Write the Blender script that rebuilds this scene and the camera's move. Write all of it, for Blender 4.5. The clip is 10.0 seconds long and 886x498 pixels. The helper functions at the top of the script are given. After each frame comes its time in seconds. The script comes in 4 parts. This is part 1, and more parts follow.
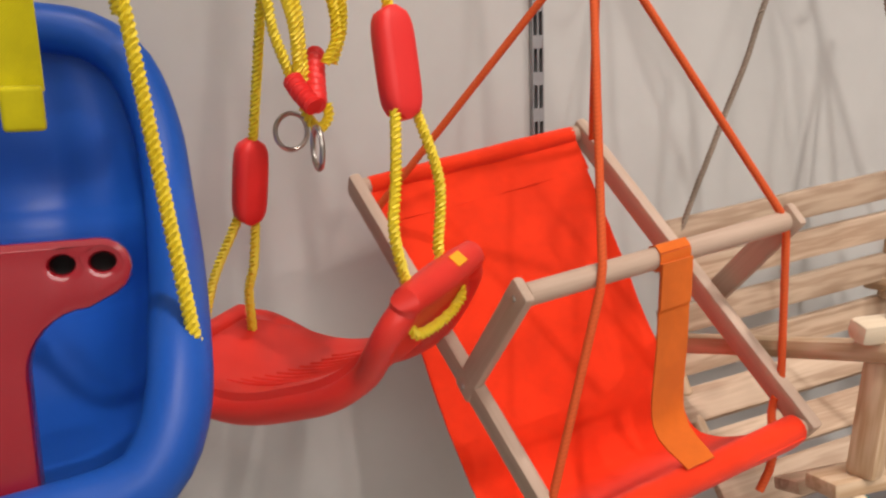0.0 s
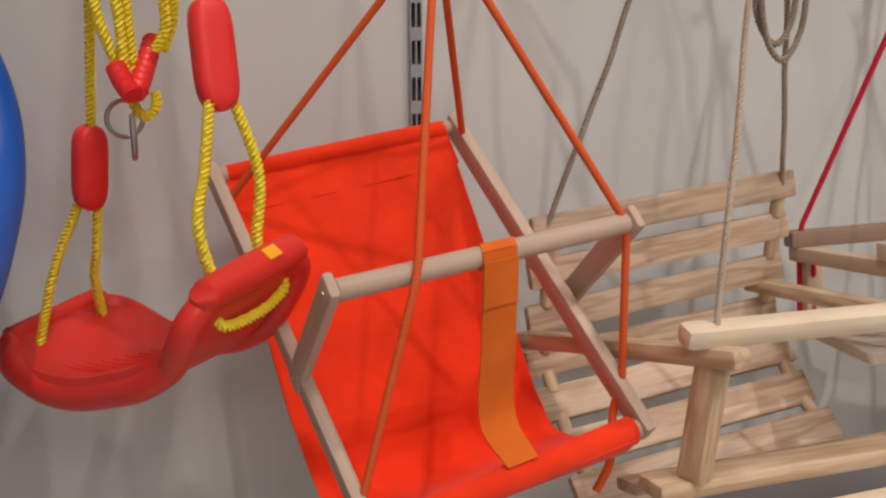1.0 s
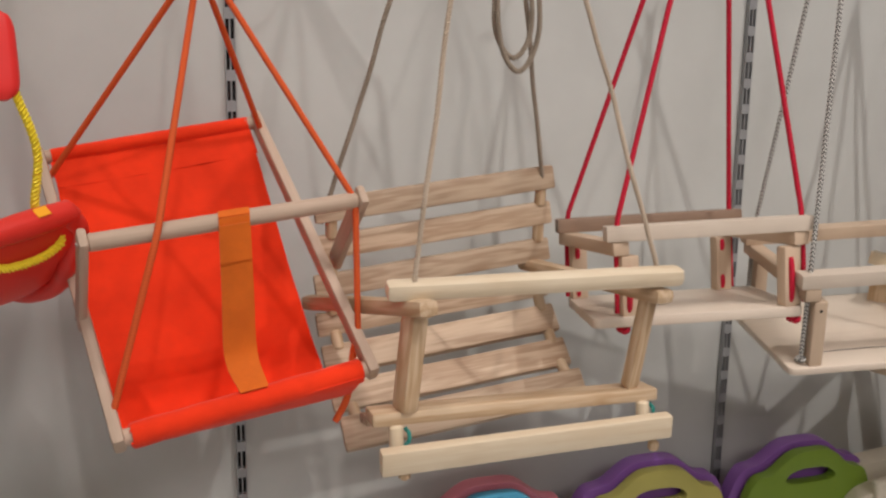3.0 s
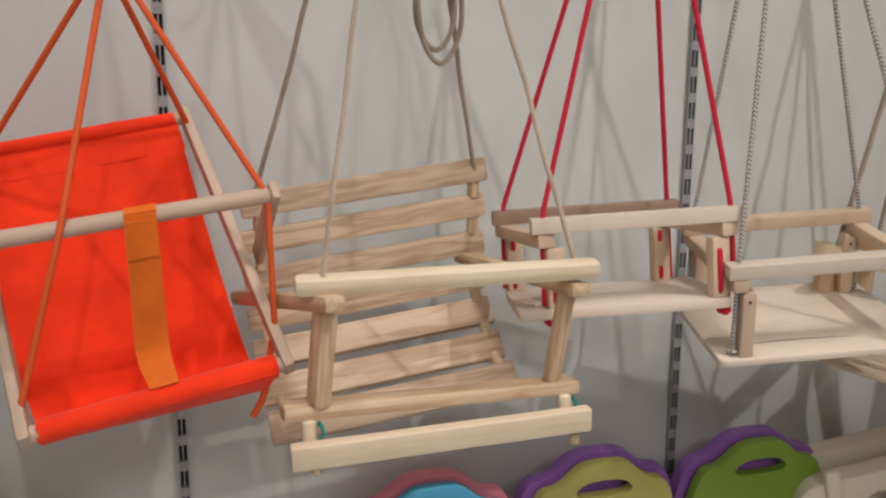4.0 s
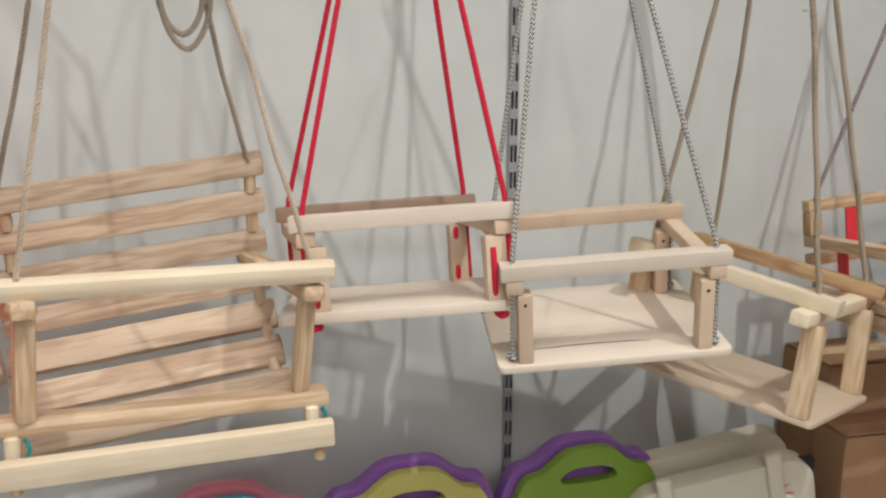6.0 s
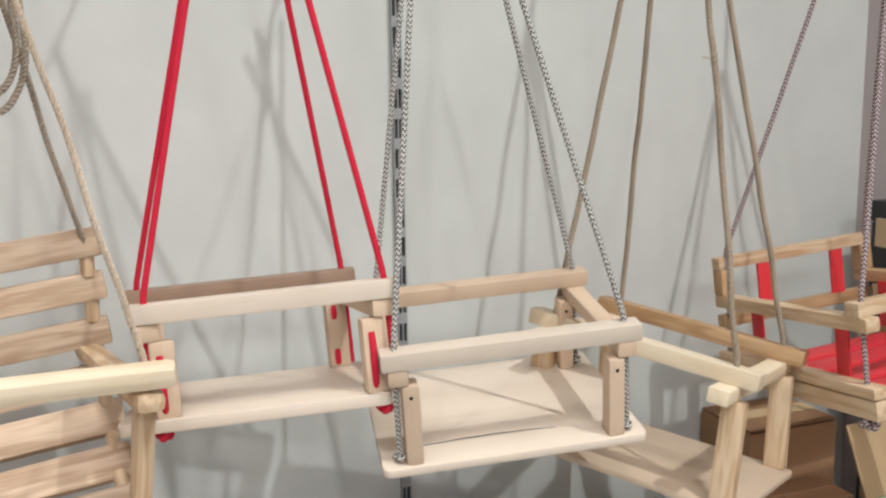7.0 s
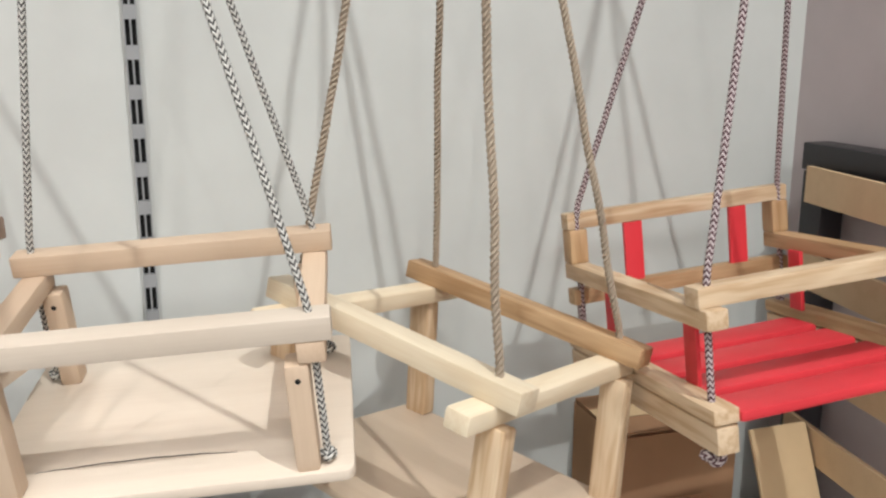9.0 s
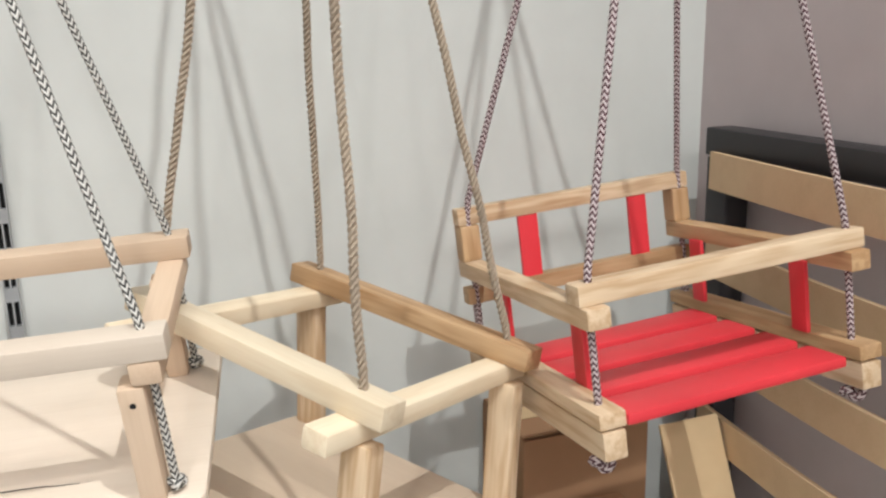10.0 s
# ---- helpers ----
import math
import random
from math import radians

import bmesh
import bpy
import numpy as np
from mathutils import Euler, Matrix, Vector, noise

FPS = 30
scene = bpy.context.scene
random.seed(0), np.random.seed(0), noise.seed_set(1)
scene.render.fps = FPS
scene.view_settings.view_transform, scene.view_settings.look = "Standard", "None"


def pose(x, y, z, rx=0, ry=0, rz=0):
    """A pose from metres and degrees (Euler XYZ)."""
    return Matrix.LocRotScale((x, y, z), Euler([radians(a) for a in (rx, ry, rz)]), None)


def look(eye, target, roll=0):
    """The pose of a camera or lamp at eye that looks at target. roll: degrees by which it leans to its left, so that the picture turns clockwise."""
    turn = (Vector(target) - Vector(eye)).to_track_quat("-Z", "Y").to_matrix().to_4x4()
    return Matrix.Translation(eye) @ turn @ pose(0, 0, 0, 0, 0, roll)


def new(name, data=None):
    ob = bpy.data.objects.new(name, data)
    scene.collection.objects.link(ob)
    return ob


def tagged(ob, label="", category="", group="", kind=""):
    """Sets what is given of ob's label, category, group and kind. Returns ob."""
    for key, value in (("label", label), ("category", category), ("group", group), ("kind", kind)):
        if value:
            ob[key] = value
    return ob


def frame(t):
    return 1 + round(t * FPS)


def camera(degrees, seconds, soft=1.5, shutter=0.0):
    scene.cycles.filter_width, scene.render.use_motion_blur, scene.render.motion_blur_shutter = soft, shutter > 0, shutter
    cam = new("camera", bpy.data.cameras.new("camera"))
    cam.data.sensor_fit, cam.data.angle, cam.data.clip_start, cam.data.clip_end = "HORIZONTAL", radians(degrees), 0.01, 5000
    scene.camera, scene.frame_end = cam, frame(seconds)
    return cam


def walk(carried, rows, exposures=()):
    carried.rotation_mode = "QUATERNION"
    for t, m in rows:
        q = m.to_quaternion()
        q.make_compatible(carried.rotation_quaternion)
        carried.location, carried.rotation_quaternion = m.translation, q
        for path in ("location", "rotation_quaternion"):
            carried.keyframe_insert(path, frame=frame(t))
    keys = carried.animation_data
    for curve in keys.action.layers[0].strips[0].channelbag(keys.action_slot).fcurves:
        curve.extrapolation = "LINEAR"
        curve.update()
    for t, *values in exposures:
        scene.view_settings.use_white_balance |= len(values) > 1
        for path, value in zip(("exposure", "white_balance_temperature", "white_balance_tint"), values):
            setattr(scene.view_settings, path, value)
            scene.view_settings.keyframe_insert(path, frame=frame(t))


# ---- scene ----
cam = camera(52.6, 10.0, 2.4)
METRES, EYE, TILT, LEAN, TURN = 1.93, 1.5, -10.8, 1.8, -18.5
ROWS = [
    (0.0, 0.0, 0.0, 0.0, 0.0, 0.0, 0.0),
    (0.5, 0.0455, 0.0064, 0.006, -1.22, -0.48, -0.46),
    (1.0, 0.0933, 0.0006, 0.0073, 0.17, -1.04, -1.75),
    (1.5, 0.1403, -0.0159, 0.0005, 2.48, -1.0, -3.2),
    (2.0, 0.1746, -0.0475, -0.004, 4.36, 0.3, -3.38),
    (2.5, 0.2265, -0.0887, -0.0174, 3.08, 0.2, -3.42),
    (3.0, 0.2699, -0.1142, -0.0135, 0.99, -0.15, -2.97),
    (4.5, 0.3891, -0.0986, -0.0065, 2.67, -0.88, -2.94),
    (5.0, 0.4463, -0.0852, -0.0044, 2.61, -1.25, -3.18),
    (6.5, 0.5212, -0.0182, 0.0165, -1.02, -0.19, -1.22),
    (7.0, 0.5442, 0.0326, 0.0282, -3.72, 1.75, -0.24),
    (7.5, 0.5656, 0.0833, 0.0261, -6.67, -0.82, 0.84),
    (8.0, 0.6134, 0.13, 0.0302, -5.56, -1.35, 0.32),
    (8.5, 0.6965, 0.1791, 0.0394, -1.55, -2.25, -1.91),
    (9.0, 0.7584, 0.2143, 0.0466, -0.4, -2.53, -1.79),
    (9.5, 0.7884, 0.2379, 0.0515, -1.08, -2.1, -0.44),
    (10.0, 0.8024, 0.2456, 0.0501, -3.57, -2.92, -0.06),
]
EXPOSURES = [(0.0, -1.30, 7150, 22), (0.5, -1.57, 7150, 23), (1.0, -1.65, 7100, 22), (2.0, -1.61, 7000, 21), (2.5, -1.65, 6950, 20), (5.0, -1.46, 6650, 14), (6.5, -1.18, 6450, 12), (8.0, -0.95, 6400, 12), (9.0, -0.93, 6400, 12), (10.0, -0.84, 6400, 12)]
PATH = [(t, pose(0, 0, EYE, TILT, LEAN, TURN) @ pose(METRES * x, METRES * y, METRES * z, 90 + pitch, roll, yaw)) for t, x, y, z, yaw, pitch, roll in ROWS]
PATH += [
    (3.2, pose(0.4286, -0.3803, 1.4965, 79.37, -0.33, -18.82)),
    (4.3, pose(0.6194, -0.4165, 1.5098, 78.14, -0.35, -15.22)),
    (5.2, pose(0.7932, -0.4248, 1.4983, 77.67, -0.98, -15.66)),
    (6.3, pose(0.9397, -0.3968, 1.5034, 78.01, 0.67, -17.40)),
]
walk(cam, sorted(PATH, key=lambda row: row[0]), EXPOSURES)

# ---- light: ceiling spots of the shop, and added area lights as soft fill ----
world = bpy.data.worlds.new("world")
scene.world = world
world.use_nodes = True
world.node_tree.nodes["Background"].inputs[0].default_value = (1, 0.97, 0.93, 1)
world.node_tree.nodes["Background"].inputs[1].default_value = 0.05


def spot(eye, target, watts, size=0.035, angle=95, colour=(1, 0.93, 0.84)):
    data = bpy.data.lights.new("ceiling_spot", "SPOT")
    data.energy, data.shadow_soft_size, data.spot_size, data.spot_blend, data.color = watts, size, radians(angle), 1.0, colour
    ob = new("ceiling_spot", data)
    ob.matrix_world = look(eye, target)


def fill_panel(x, y, z, sx, sy, watts, colour=(1, 0.96, 0.91)):
    data = bpy.data.lights.new("fill_panel", "AREA")
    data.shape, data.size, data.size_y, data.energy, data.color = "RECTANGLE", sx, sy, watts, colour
    new("fill_panel", data).matrix_world = pose(x, y, z)


spot((2.20, -0.95, 4.2), (1.74, 1.05, 0.40), 520, 0.030, 64, (0.985, 1, 0.965))
spot((1.42, -1.70, 4.2), (1.45, 1.10, 0.45), 90, 0.030, 52, (0.99, 1, 0.965))
spot((0.70, -1.05, 4.2), (0.90, 1.10, 0.25), 230, 0.050, 58, (1, 0.975, 0.93))
spot((0.20, 0.08, 4.2), (0.40, 0.80, 0.3), 310, 0.034, 54, (1, 0.93, 0.88))
# unseen area lights, added to fill shadows and lift the lower wall
fill_panel(0.6, -2.0, 4.45, 3.6, 1.2, 40, (1, 0.99, 0.97))
fill_panel(0.6, -4.6, 4.45, 3.6, 1.6, 360, (1, 0.99, 0.97))

# ---- materials ----


def nodes_of(name):
    m = bpy.data.materials.new(name)
    m.use_nodes = True
    t = m.node_tree
    return m, t, t.nodes["Principled BSDF"]


def node(t, kind, **sets):
    n = t.nodes.new(kind)
    for k, v in sets.items():
        n.inputs[k.replace("_", " ")].default_value = v
    return n


def ramp(t, fac, stops):
    n = t.nodes.new("ShaderNodeValToRGB")
    while len(n.color_ramp.elements) < len(stops):
        n.color_ramp.elements.new(0.5)
    for e, (p, c) in zip(n.color_ramp.elements, stops):
        e.position, e.color = p, (*c, 1)
    t.links.new(fac, n.inputs[0])
    return n.outputs[0]


def bump(t, p, height, strength, distance):
    b = node(t, "ShaderNodeBump", Strength=strength, Distance=distance)
    t.links.new(height, b.inputs["Height"])
    t.links.new(b.outputs[0], p.inputs["Normal"])


def shifted(t):
    """Object coordinates, moved by each object's own random number."""
    co, info = t.nodes.new("ShaderNodeTexCoord"), t.nodes.new("ShaderNodeObjectInfo")
    mul = t.nodes.new("ShaderNodeVectorMath")
    mul.operation = "MULTIPLY_ADD"
    mul.inputs[1].default_value = (1, 1, 1)
    comb = t.nodes.new("ShaderNodeCombineXYZ")
    for i, k in enumerate((7.0, 3.0, 5.0)):
        m = t.nodes.new("ShaderNodeMath")
        m.operation = "MULTIPLY"
        m.inputs[1].default_value = k
        t.links.new(info.outputs["Random"], m.inputs[0])
        t.links.new(m.outputs[0], comb.inputs[i])
    t.links.new(co.outputs["Object"], mul.inputs[0])
    t.links.new(comb.outputs[0], mul.inputs[2])
    return mul.outputs[0], info.outputs["Random"]


def wood(name, pale, dark, rough=0.5, rings=60.0, contrast=0.5, knots=0.0):
    m, t, p = nodes_of(name)
    co, rnd = shifted(t)
    mp = node(t, "ShaderNodeMapping", Scale=(1.6, 14, 14))
    t.links.new(co, mp.inputs[0])
    warp = node(t, "ShaderNodeTexNoise", Scale=2.2, Detail=3.0, Roughness=0.55)
    t.links.new(mp.outputs[0], warp.inputs["Vector"])
    # growth rings: bands over a slowly wandering field
    band = t.nodes.new("ShaderNodeMath")
    band.operation = "MULTIPLY"
    band.inputs[1].default_value = rings
    t.links.new(warp.outputs[0], band.inputs[0])
    sine = t.nodes.new("ShaderNodeMath")
    sine.operation = "SINE"
    t.links.new(band.outputs[0], sine.inputs[0])
    half = node(t, "ShaderNodeMapRange")
    half.inputs[1].default_value, half.inputs[2].default_value = -1, 1
    t.links.new(sine.outputs[0], half.inputs[0])
    mp2 = node(t, "ShaderNodeMapping", Scale=(12, 420, 420))
    t.links.new(co, mp2.inputs[0])
    fibre = node(t, "ShaderNodeTexNoise", Scale=1.0, Detail=4.0, Roughness=0.6)
    t.links.new(mp2.outputs[0], fibre.inputs["Vector"])
    blot = node(t, "ShaderNodeTexNoise", Scale=9.0, Detail=2.0)
    t.links.new(co, blot.inputs["Vector"])
    add = t.nodes.new("ShaderNodeMath")
    add.operation = "MULTIPLY_ADD"
    add.inputs[1].default_value = contrast
    t.links.new(half.outputs[0], add.inputs[0])
    scaled = t.nodes.new("ShaderNodeMath")
    scaled.operation = "MULTIPLY_ADD"
    scaled.inputs[1].default_value = 0.5
    scaled.inputs[2].default_value = -0.1
    t.links.new(fibre.outputs[0], scaled.inputs[0])
    t.links.new(scaled.outputs[0], add.inputs[2])
    add2 = t.nodes.new("ShaderNodeMath")
    add2.operation = "MULTIPLY_ADD"
    add2.inputs[1].default_value = 0.55
    t.links.new(blot.outputs[0], add2.inputs[0])
    t.links.new(add.outputs[0], add2.inputs[2])
    mid = tuple((a * 0.62 + b * 0.38) for a, b in zip(pale, dark))
    col = ramp(t, add2.outputs[0], [(0.15, pale), (0.5, mid), (0.95, dark)])
    out = col
    if knots:
        mpk = node(t, "ShaderNodeMapping", Scale=(9, 22, 22))
        t.links.new(co, mpk.inputs[0])
        v = node(t, "ShaderNodeTexVoronoi", Scale=1.0, Randomness=1.0)
        t.links.new(mpk.outputs[0], v.inputs["Vector"])
        k = ramp(t, v.outputs["Distance"], [(0.0, (knots,) * 3), (0.16, (knots * 0.55,) * 3), (0.24, (0, 0, 0))])
        mix = t.nodes.new("ShaderNodeMixRGB")
        mix.inputs[2].default_value = (dark[0] * 0.5, dark[1] * 0.42, dark[2] * 0.38, 1)
        t.links.new(k, mix.inputs[0])
        t.links.new(col, mix.inputs[1])
        out = mix.outputs[0]
    vary = node(t, "ShaderNodeHueSaturation")
    vr = node(t, "ShaderNodeMapRange")
    vr.inputs[3].default_value, vr.inputs[4].default_value = 0.86, 1.08
    t.links.new(rnd, vr.inputs[0])
    t.links.new(vr.outputs[0], vary.inputs["Value"])
    t.links.new(out, vary.inputs["Color"])
    t.links.new(vary.outputs[0], p.inputs["Base Color"])
    p.inputs["Roughness"].default_value = rough
    p.inputs["Specular IOR Level"].default_value = 0.35
    bump(t, p, add.outputs[0], 0.25, 0.0006)
    return m


def plain(name, colour, rough=0.5, spec=0.5, grain=400.0, relief=0.15, spread=0.08, metal=0.0, sheen=0.0):
    m, t, p = nodes_of(name)
    co, rnd = shifted(t)
    big = node(t, "ShaderNodeTexNoise", Scale=7.0, Detail=4.0, Roughness=0.6)
    fine = node(t, "ShaderNodeTexNoise", Scale=grain, Detail=2.0)
    t.links.new(co, big.inputs["Vector"])
    t.links.new(co, fine.inputs["Vector"])
    lo = tuple(c * (1 - spread) for c in colour)
    hi = tuple(min(1, c * (1 + spread)) for c in colour)
    t.links.new(ramp(t, big.outputs[0], [(0.3, lo), (0.7, hi)]), p.inputs["Base Color"])
    rr = node(t, "ShaderNodeMapRange")
    rr.inputs[3].default_value, rr.inputs[4].default_value = max(0.03, rough - 0.08), rough + 0.1
    t.links.new(big.outputs[0], rr.inputs[0])
    t.links.new(rr.outputs[0], p.inputs["Roughness"])
    p.inputs["Specular IOR Level"].default_value = spec
    p.inputs["Metallic"].default_value = metal
    if sheen:
        p.inputs["Sheen Weight"].default_value = sheen
    bump(t, p, fine.outputs[0], relief, 0.0005)
    return m


def weave(name, colour, pitch, rough=0.8, relief=0.5, spread=0.25, through_light=0.0):
    """Woven cloth: two crossed sets of fine threads on object coordinates."""
    m, t, p = nodes_of(name)
    uv = t.nodes.new("ShaderNodeUVMap")
    sep = t.nodes.new("ShaderNodeSeparateXYZ")
    t.links.new(uv.outputs[0], sep.inputs[0])
    waves = []
    for axis in (0, 1):
        k = t.nodes.new("ShaderNodeMath")
        k.operation = "MULTIPLY"
        k.inputs[1].default_value = 2 * math.pi / pitch
        t.links.new(sep.outputs[axis], k.inputs[0])
        s = t.nodes.new("ShaderNodeMath")
        s.operation = "SINE"
        t.links.new(k.outputs[0], s.inputs[0])
        waves.append(s.outputs[0])
    pr = t.nodes.new("ShaderNodeMath")
    pr.operation = "MULTIPLY"
    t.links.new(waves[0], pr.inputs[0])
    t.links.new(waves[1], pr.inputs[1])
    big = node(t, "ShaderNodeTexNoise", Scale=11.0, Detail=5.0, Roughness=0.65)
    co = t.nodes.new("ShaderNodeTexCoord")
    t.links.new(co.outputs["Object"], big.inputs["Vector"])
    mixf = t.nodes.new("ShaderNodeMath")
    mixf.operation = "MULTIPLY_ADD"
    mixf.inputs[1].default_value = 0.12
    t.links.new(pr.outputs[0], mixf.inputs[0])
    t.links.new(big.outputs[0], mixf.inputs[2])
    lo = tuple(c * (1 - spread) for c in colour)
    hi = tuple(min(1, c * (1 + spread * 0.4)) for c in colour)
    t.links.new(ramp(t, mixf.outputs[0], [(0.25, lo), (0.7, hi)]), p.inputs["Base Color"])
    p.inputs["Roughness"].default_value = rough
    p.inputs["Specular IOR Level"].default_value = 0.2
    p.inputs["Sheen Weight"].default_value = 0.15
    bump(t, p, mixf.outputs[0], relief, 0.0006)
    return m


def braid(name, light, dark, share=0.0, turns=2.0, pitch=0.012, rough=0.75, relief=0.8):
    """Braided cord on UV (u round the cord, v along it in metres): chevrons of two colours."""
    m, t, p = nodes_of(name)
    uv = t.nodes.new("ShaderNodeUVMap")
    sep = t.nodes.new("ShaderNodeSeparateXYZ")
    t.links.new(uv.outputs[0], sep.inputs[0])

    def op(kind, a, b=None, c=None):
        n = t.nodes.new("ShaderNodeMath")
        n.operation = kind
        for i, x in enumerate((a, b, c)):
            if x is None:
                continue
            if isinstance(x, (int, float)):
                n.inputs[i].default_value = x
            else:
                t.links.new(x, n.inputs[i])
        return n.outputs[0]

    zig = op("PINGPONG", op("MULTIPLY", sep.outputs[0], 2 * turns), 1.0)
    along = op("MULTIPLY_ADD", sep.outputs[1], 1 / pitch, op("MULTIPLY", zig, 0.7))
    wave = op("SINE", op("MULTIPLY", along, 2 * math.pi))
    fib = node(t, "ShaderNodeTexNoise", Scale=900.0, Detail=2.0)
    mixed = op("MULTIPLY_ADD", fib.outputs[0], 0.5, wave)
    if share:
        c = ramp(t, op("MULTIPLY_ADD", mixed, 0.5, 0.4), [(share - 0.12, dark), (share + 0.12, light)])
    else:
        c = ramp(t, op("MULTIPLY_ADD", mixed, 0.3, 0.5), [(0.1, dark), (0.9, light)])
    t.links.new(c, p.inputs["Base Color"])
    p.inputs["Roughness"].default_value = rough
    p.inputs["Specular IOR Level"].default_value = 0.25
    bump(t, p, wave, relief, 0.0006)
    return m


def strand(name, light, dark, rough=0.75, spec=0.3, fibres=700.0):
    m, t, p = nodes_of(name)
    co = t.nodes.new("ShaderNodeTexCoord")
    fib = node(t, "ShaderNodeTexNoise", Scale=fibres, Detail=3.0, Roughness=0.7)
    big = node(t, "ShaderNodeTexNoise", Scale=14.0, Detail=2.0)
    t.links.new(co.outputs["Object"], fib.inputs["Vector"])
    t.links.new(co.outputs["Object"], big.inputs["Vector"])
    mixf = t.nodes.new("ShaderNodeMath")
    mixf.operation = "MULTIPLY_ADD"
    mixf.inputs[1].default_value = 0.5
    t.links.new(big.outputs[0], mixf.inputs[0])
    t.links.new(fib.outputs[0], mixf.inputs[2])
    t.links.new(ramp(t, mixf.outputs[0], [(0.45, dark), (0.95, light)]), p.inputs["Base Color"])
    p.inputs["Roughness"].default_value = rough
    p.inputs["Specular IOR Level"].default_value = spec
    bump(t, p, fib.outputs[0], 0.5, 0.0005)
    return m


PINE = wood("pine", (0.75, 0.60, 0.42), (0.48, 0.31, 0.17), 0.5, 30, 0.36, 0.3)
PINE_PALE = wood("pale_pine", (0.84, 0.745, 0.57), (0.66, 0.51, 0.33), 0.48, 26, 0.2)
PINE_SLAT = wood("slat_pine", (0.67, 0.53, 0.385), (0.38, 0.255, 0.165), 0.55, 30, 0.40, 0.25)
BEECH = wood("beech", (0.68, 0.53, 0.39), (0.52, 0.37, 0.25), 0.55, 12, 0.14)
BEECH_PALE = wood("pale_birch", (0.73, 0.64, 0.535), (0.58, 0.48, 0.38), 0.5, 9, 0.22)
BROWN = wood("brown_wood", (0.58, 0.39, 0.22), (0.36, 0.21, 0.10), 0.5, 28, 0.4, 0.3)
DARK_BEECH = wood("dark_beech", (0.31, 0.21, 0.15), (0.21, 0.135, 0.09), 0.5, 20, 0.2)
GREYED = wood("greyed_wood", (0.58, 0.45, 0.35), (0.40, 0.29, 0.21), 0.6, 18, 0.18)
BED_PLY = wood("bed_slat_plywood", (0.64, 0.47, 0.29), (0.50, 0.34, 0.20), 0.6, 12, 0.15)
PLY = wood("plywood", (0.62, 0.50, 0.38), (0.51, 0.39, 0.28), 0.6, 12, 0.15)
CANVAS = weave("orange_canvas", (0.98, 0.042, 0.006), 0.0016)
WEBBING = weave("orange_webbing", (0.74, 0.15, 0.012), 0.0028, 0.75, 0.8)
YELLOW_WEB = weave("yellow_webbing", (0.72, 0.66, 0.01), 0.003, 0.6, 0.8)
ORANGE_CORD = braid("orange_cord", (0.72, 0.115, 0.03), (0.62, 0.092, 0.024), 0.0, 3, 0.005, 0.8, 0.25)
RED_CORD = braid("red_cord", (0.62, 0.02, 0.05), (0.50, 0.015, 0.038), 0.0, 3, 0.005, 0.8, 0.3)
GREY_CORD = braid("black_white_cord", (0.66, 0.65, 0.61), (0.07, 0.07, 0.066), 0.46, 4, 0.0066)
PURPLE_CORD = braid("maroon_white_cord", (0.60, 0.52, 0.52), (0.09, 0.036, 0.045), 0.52, 4, 0.0064)
JUTE = strand("jute", (0.44, 0.365, 0.28), (0.20, 0.157, 0.117), 0.9, 0.1)
PALE_JUTE = strand("pale_jute", (0.58, 0.49, 0.385), (0.32, 0.255, 0.19), 0.9, 0.1)
HEMP = strand("hemp", (0.40, 0.34, 0.27), (0.19, 0.155, 0.12), 0.9, 0.1)
YELLOW_ROPE = strand("yellow_rope", (0.92, 0.77, 0.05), (0.73, 0.54, 0.01), 0.5, 0.5)
RED_PAINT = plain("red_paint", (0.68, 0.042, 0.055), 0.42, 0.45, 120, 0.1, 0.1)
RED_PLASTIC = plain("red_plastic", (0.74, 0.035, 0.022), 0.4, 0.45, 500, 0.08, 0.05)
RED_GRIP = plain("red_grip", (0.86, 0.035, 0.03), 0.42, 0.45, 500, 0.08, 0.05)
DARK_RED = plain("maroon_plastic", (0.36, 0.012, 0.022), 0.17, 0.6, 500, 0.05, 0.05)
BLUE_PLASTIC = plain("blue_plastic", (0.003, 0.095, 0.47), 0.42, 0.35, 300, 0.12, 0.08)
LABEL = plain("orange_label", (0.95, 0.42, 0.02), 0.6, 0.3, 300, 0.05, 0.05)
STEEL = plain("steel", (0.42, 0.40, 0.37), 0.3, 0.5, 300, 0.05, 0.1, 1.0)
UPRIGHT = plain("upright_paint", (0.30, 0.31, 0.315), 0.45, 0.5, 300, 0.05, 0.06)
SLOT = plain("slot_shadow", (0.02, 0.02, 0.02), 0.8, 0.1, 100, 0.0, 0.1)
WALL = plain("white_wall_panel", (0.555, 0.573, 0.549), 0.55, 0.25, 160, 0.12, 0.04)
SIDE_WALL = plain("grey_pink_wall", (0.50, 0.44, 0.44), 0.6, 0.25, 160, 0.12, 0.05)
CEILING = plain("ceiling_paint", (0.78, 0.77, 0.75), 0.8, 0.2, 90, 0.2, 0.04)
FLOOR = plain("floor_tile", (0.66, 0.65, 0.63), 0.4, 0.4, 60, 0.1, 0.12)
BLACK_WOOD = plain("black_stained_wood", (0.022, 0.02, 0.022), 0.45, 0.45, 200, 0.15, 0.2)
CARTON = plain("cardboard", (0.33, 0.19, 0.105), 0.8, 0.2, 220, 0.25, 0.1)
CARTON_PALE = plain("pale_cardboard", (0.56, 0.41, 0.24), 0.8, 0.2, 220, 0.25, 0.08)
CREAM = plain("cream_plastic", (0.62, 0.57, 0.46), 0.45, 0.4, 300, 0.08, 0.05)
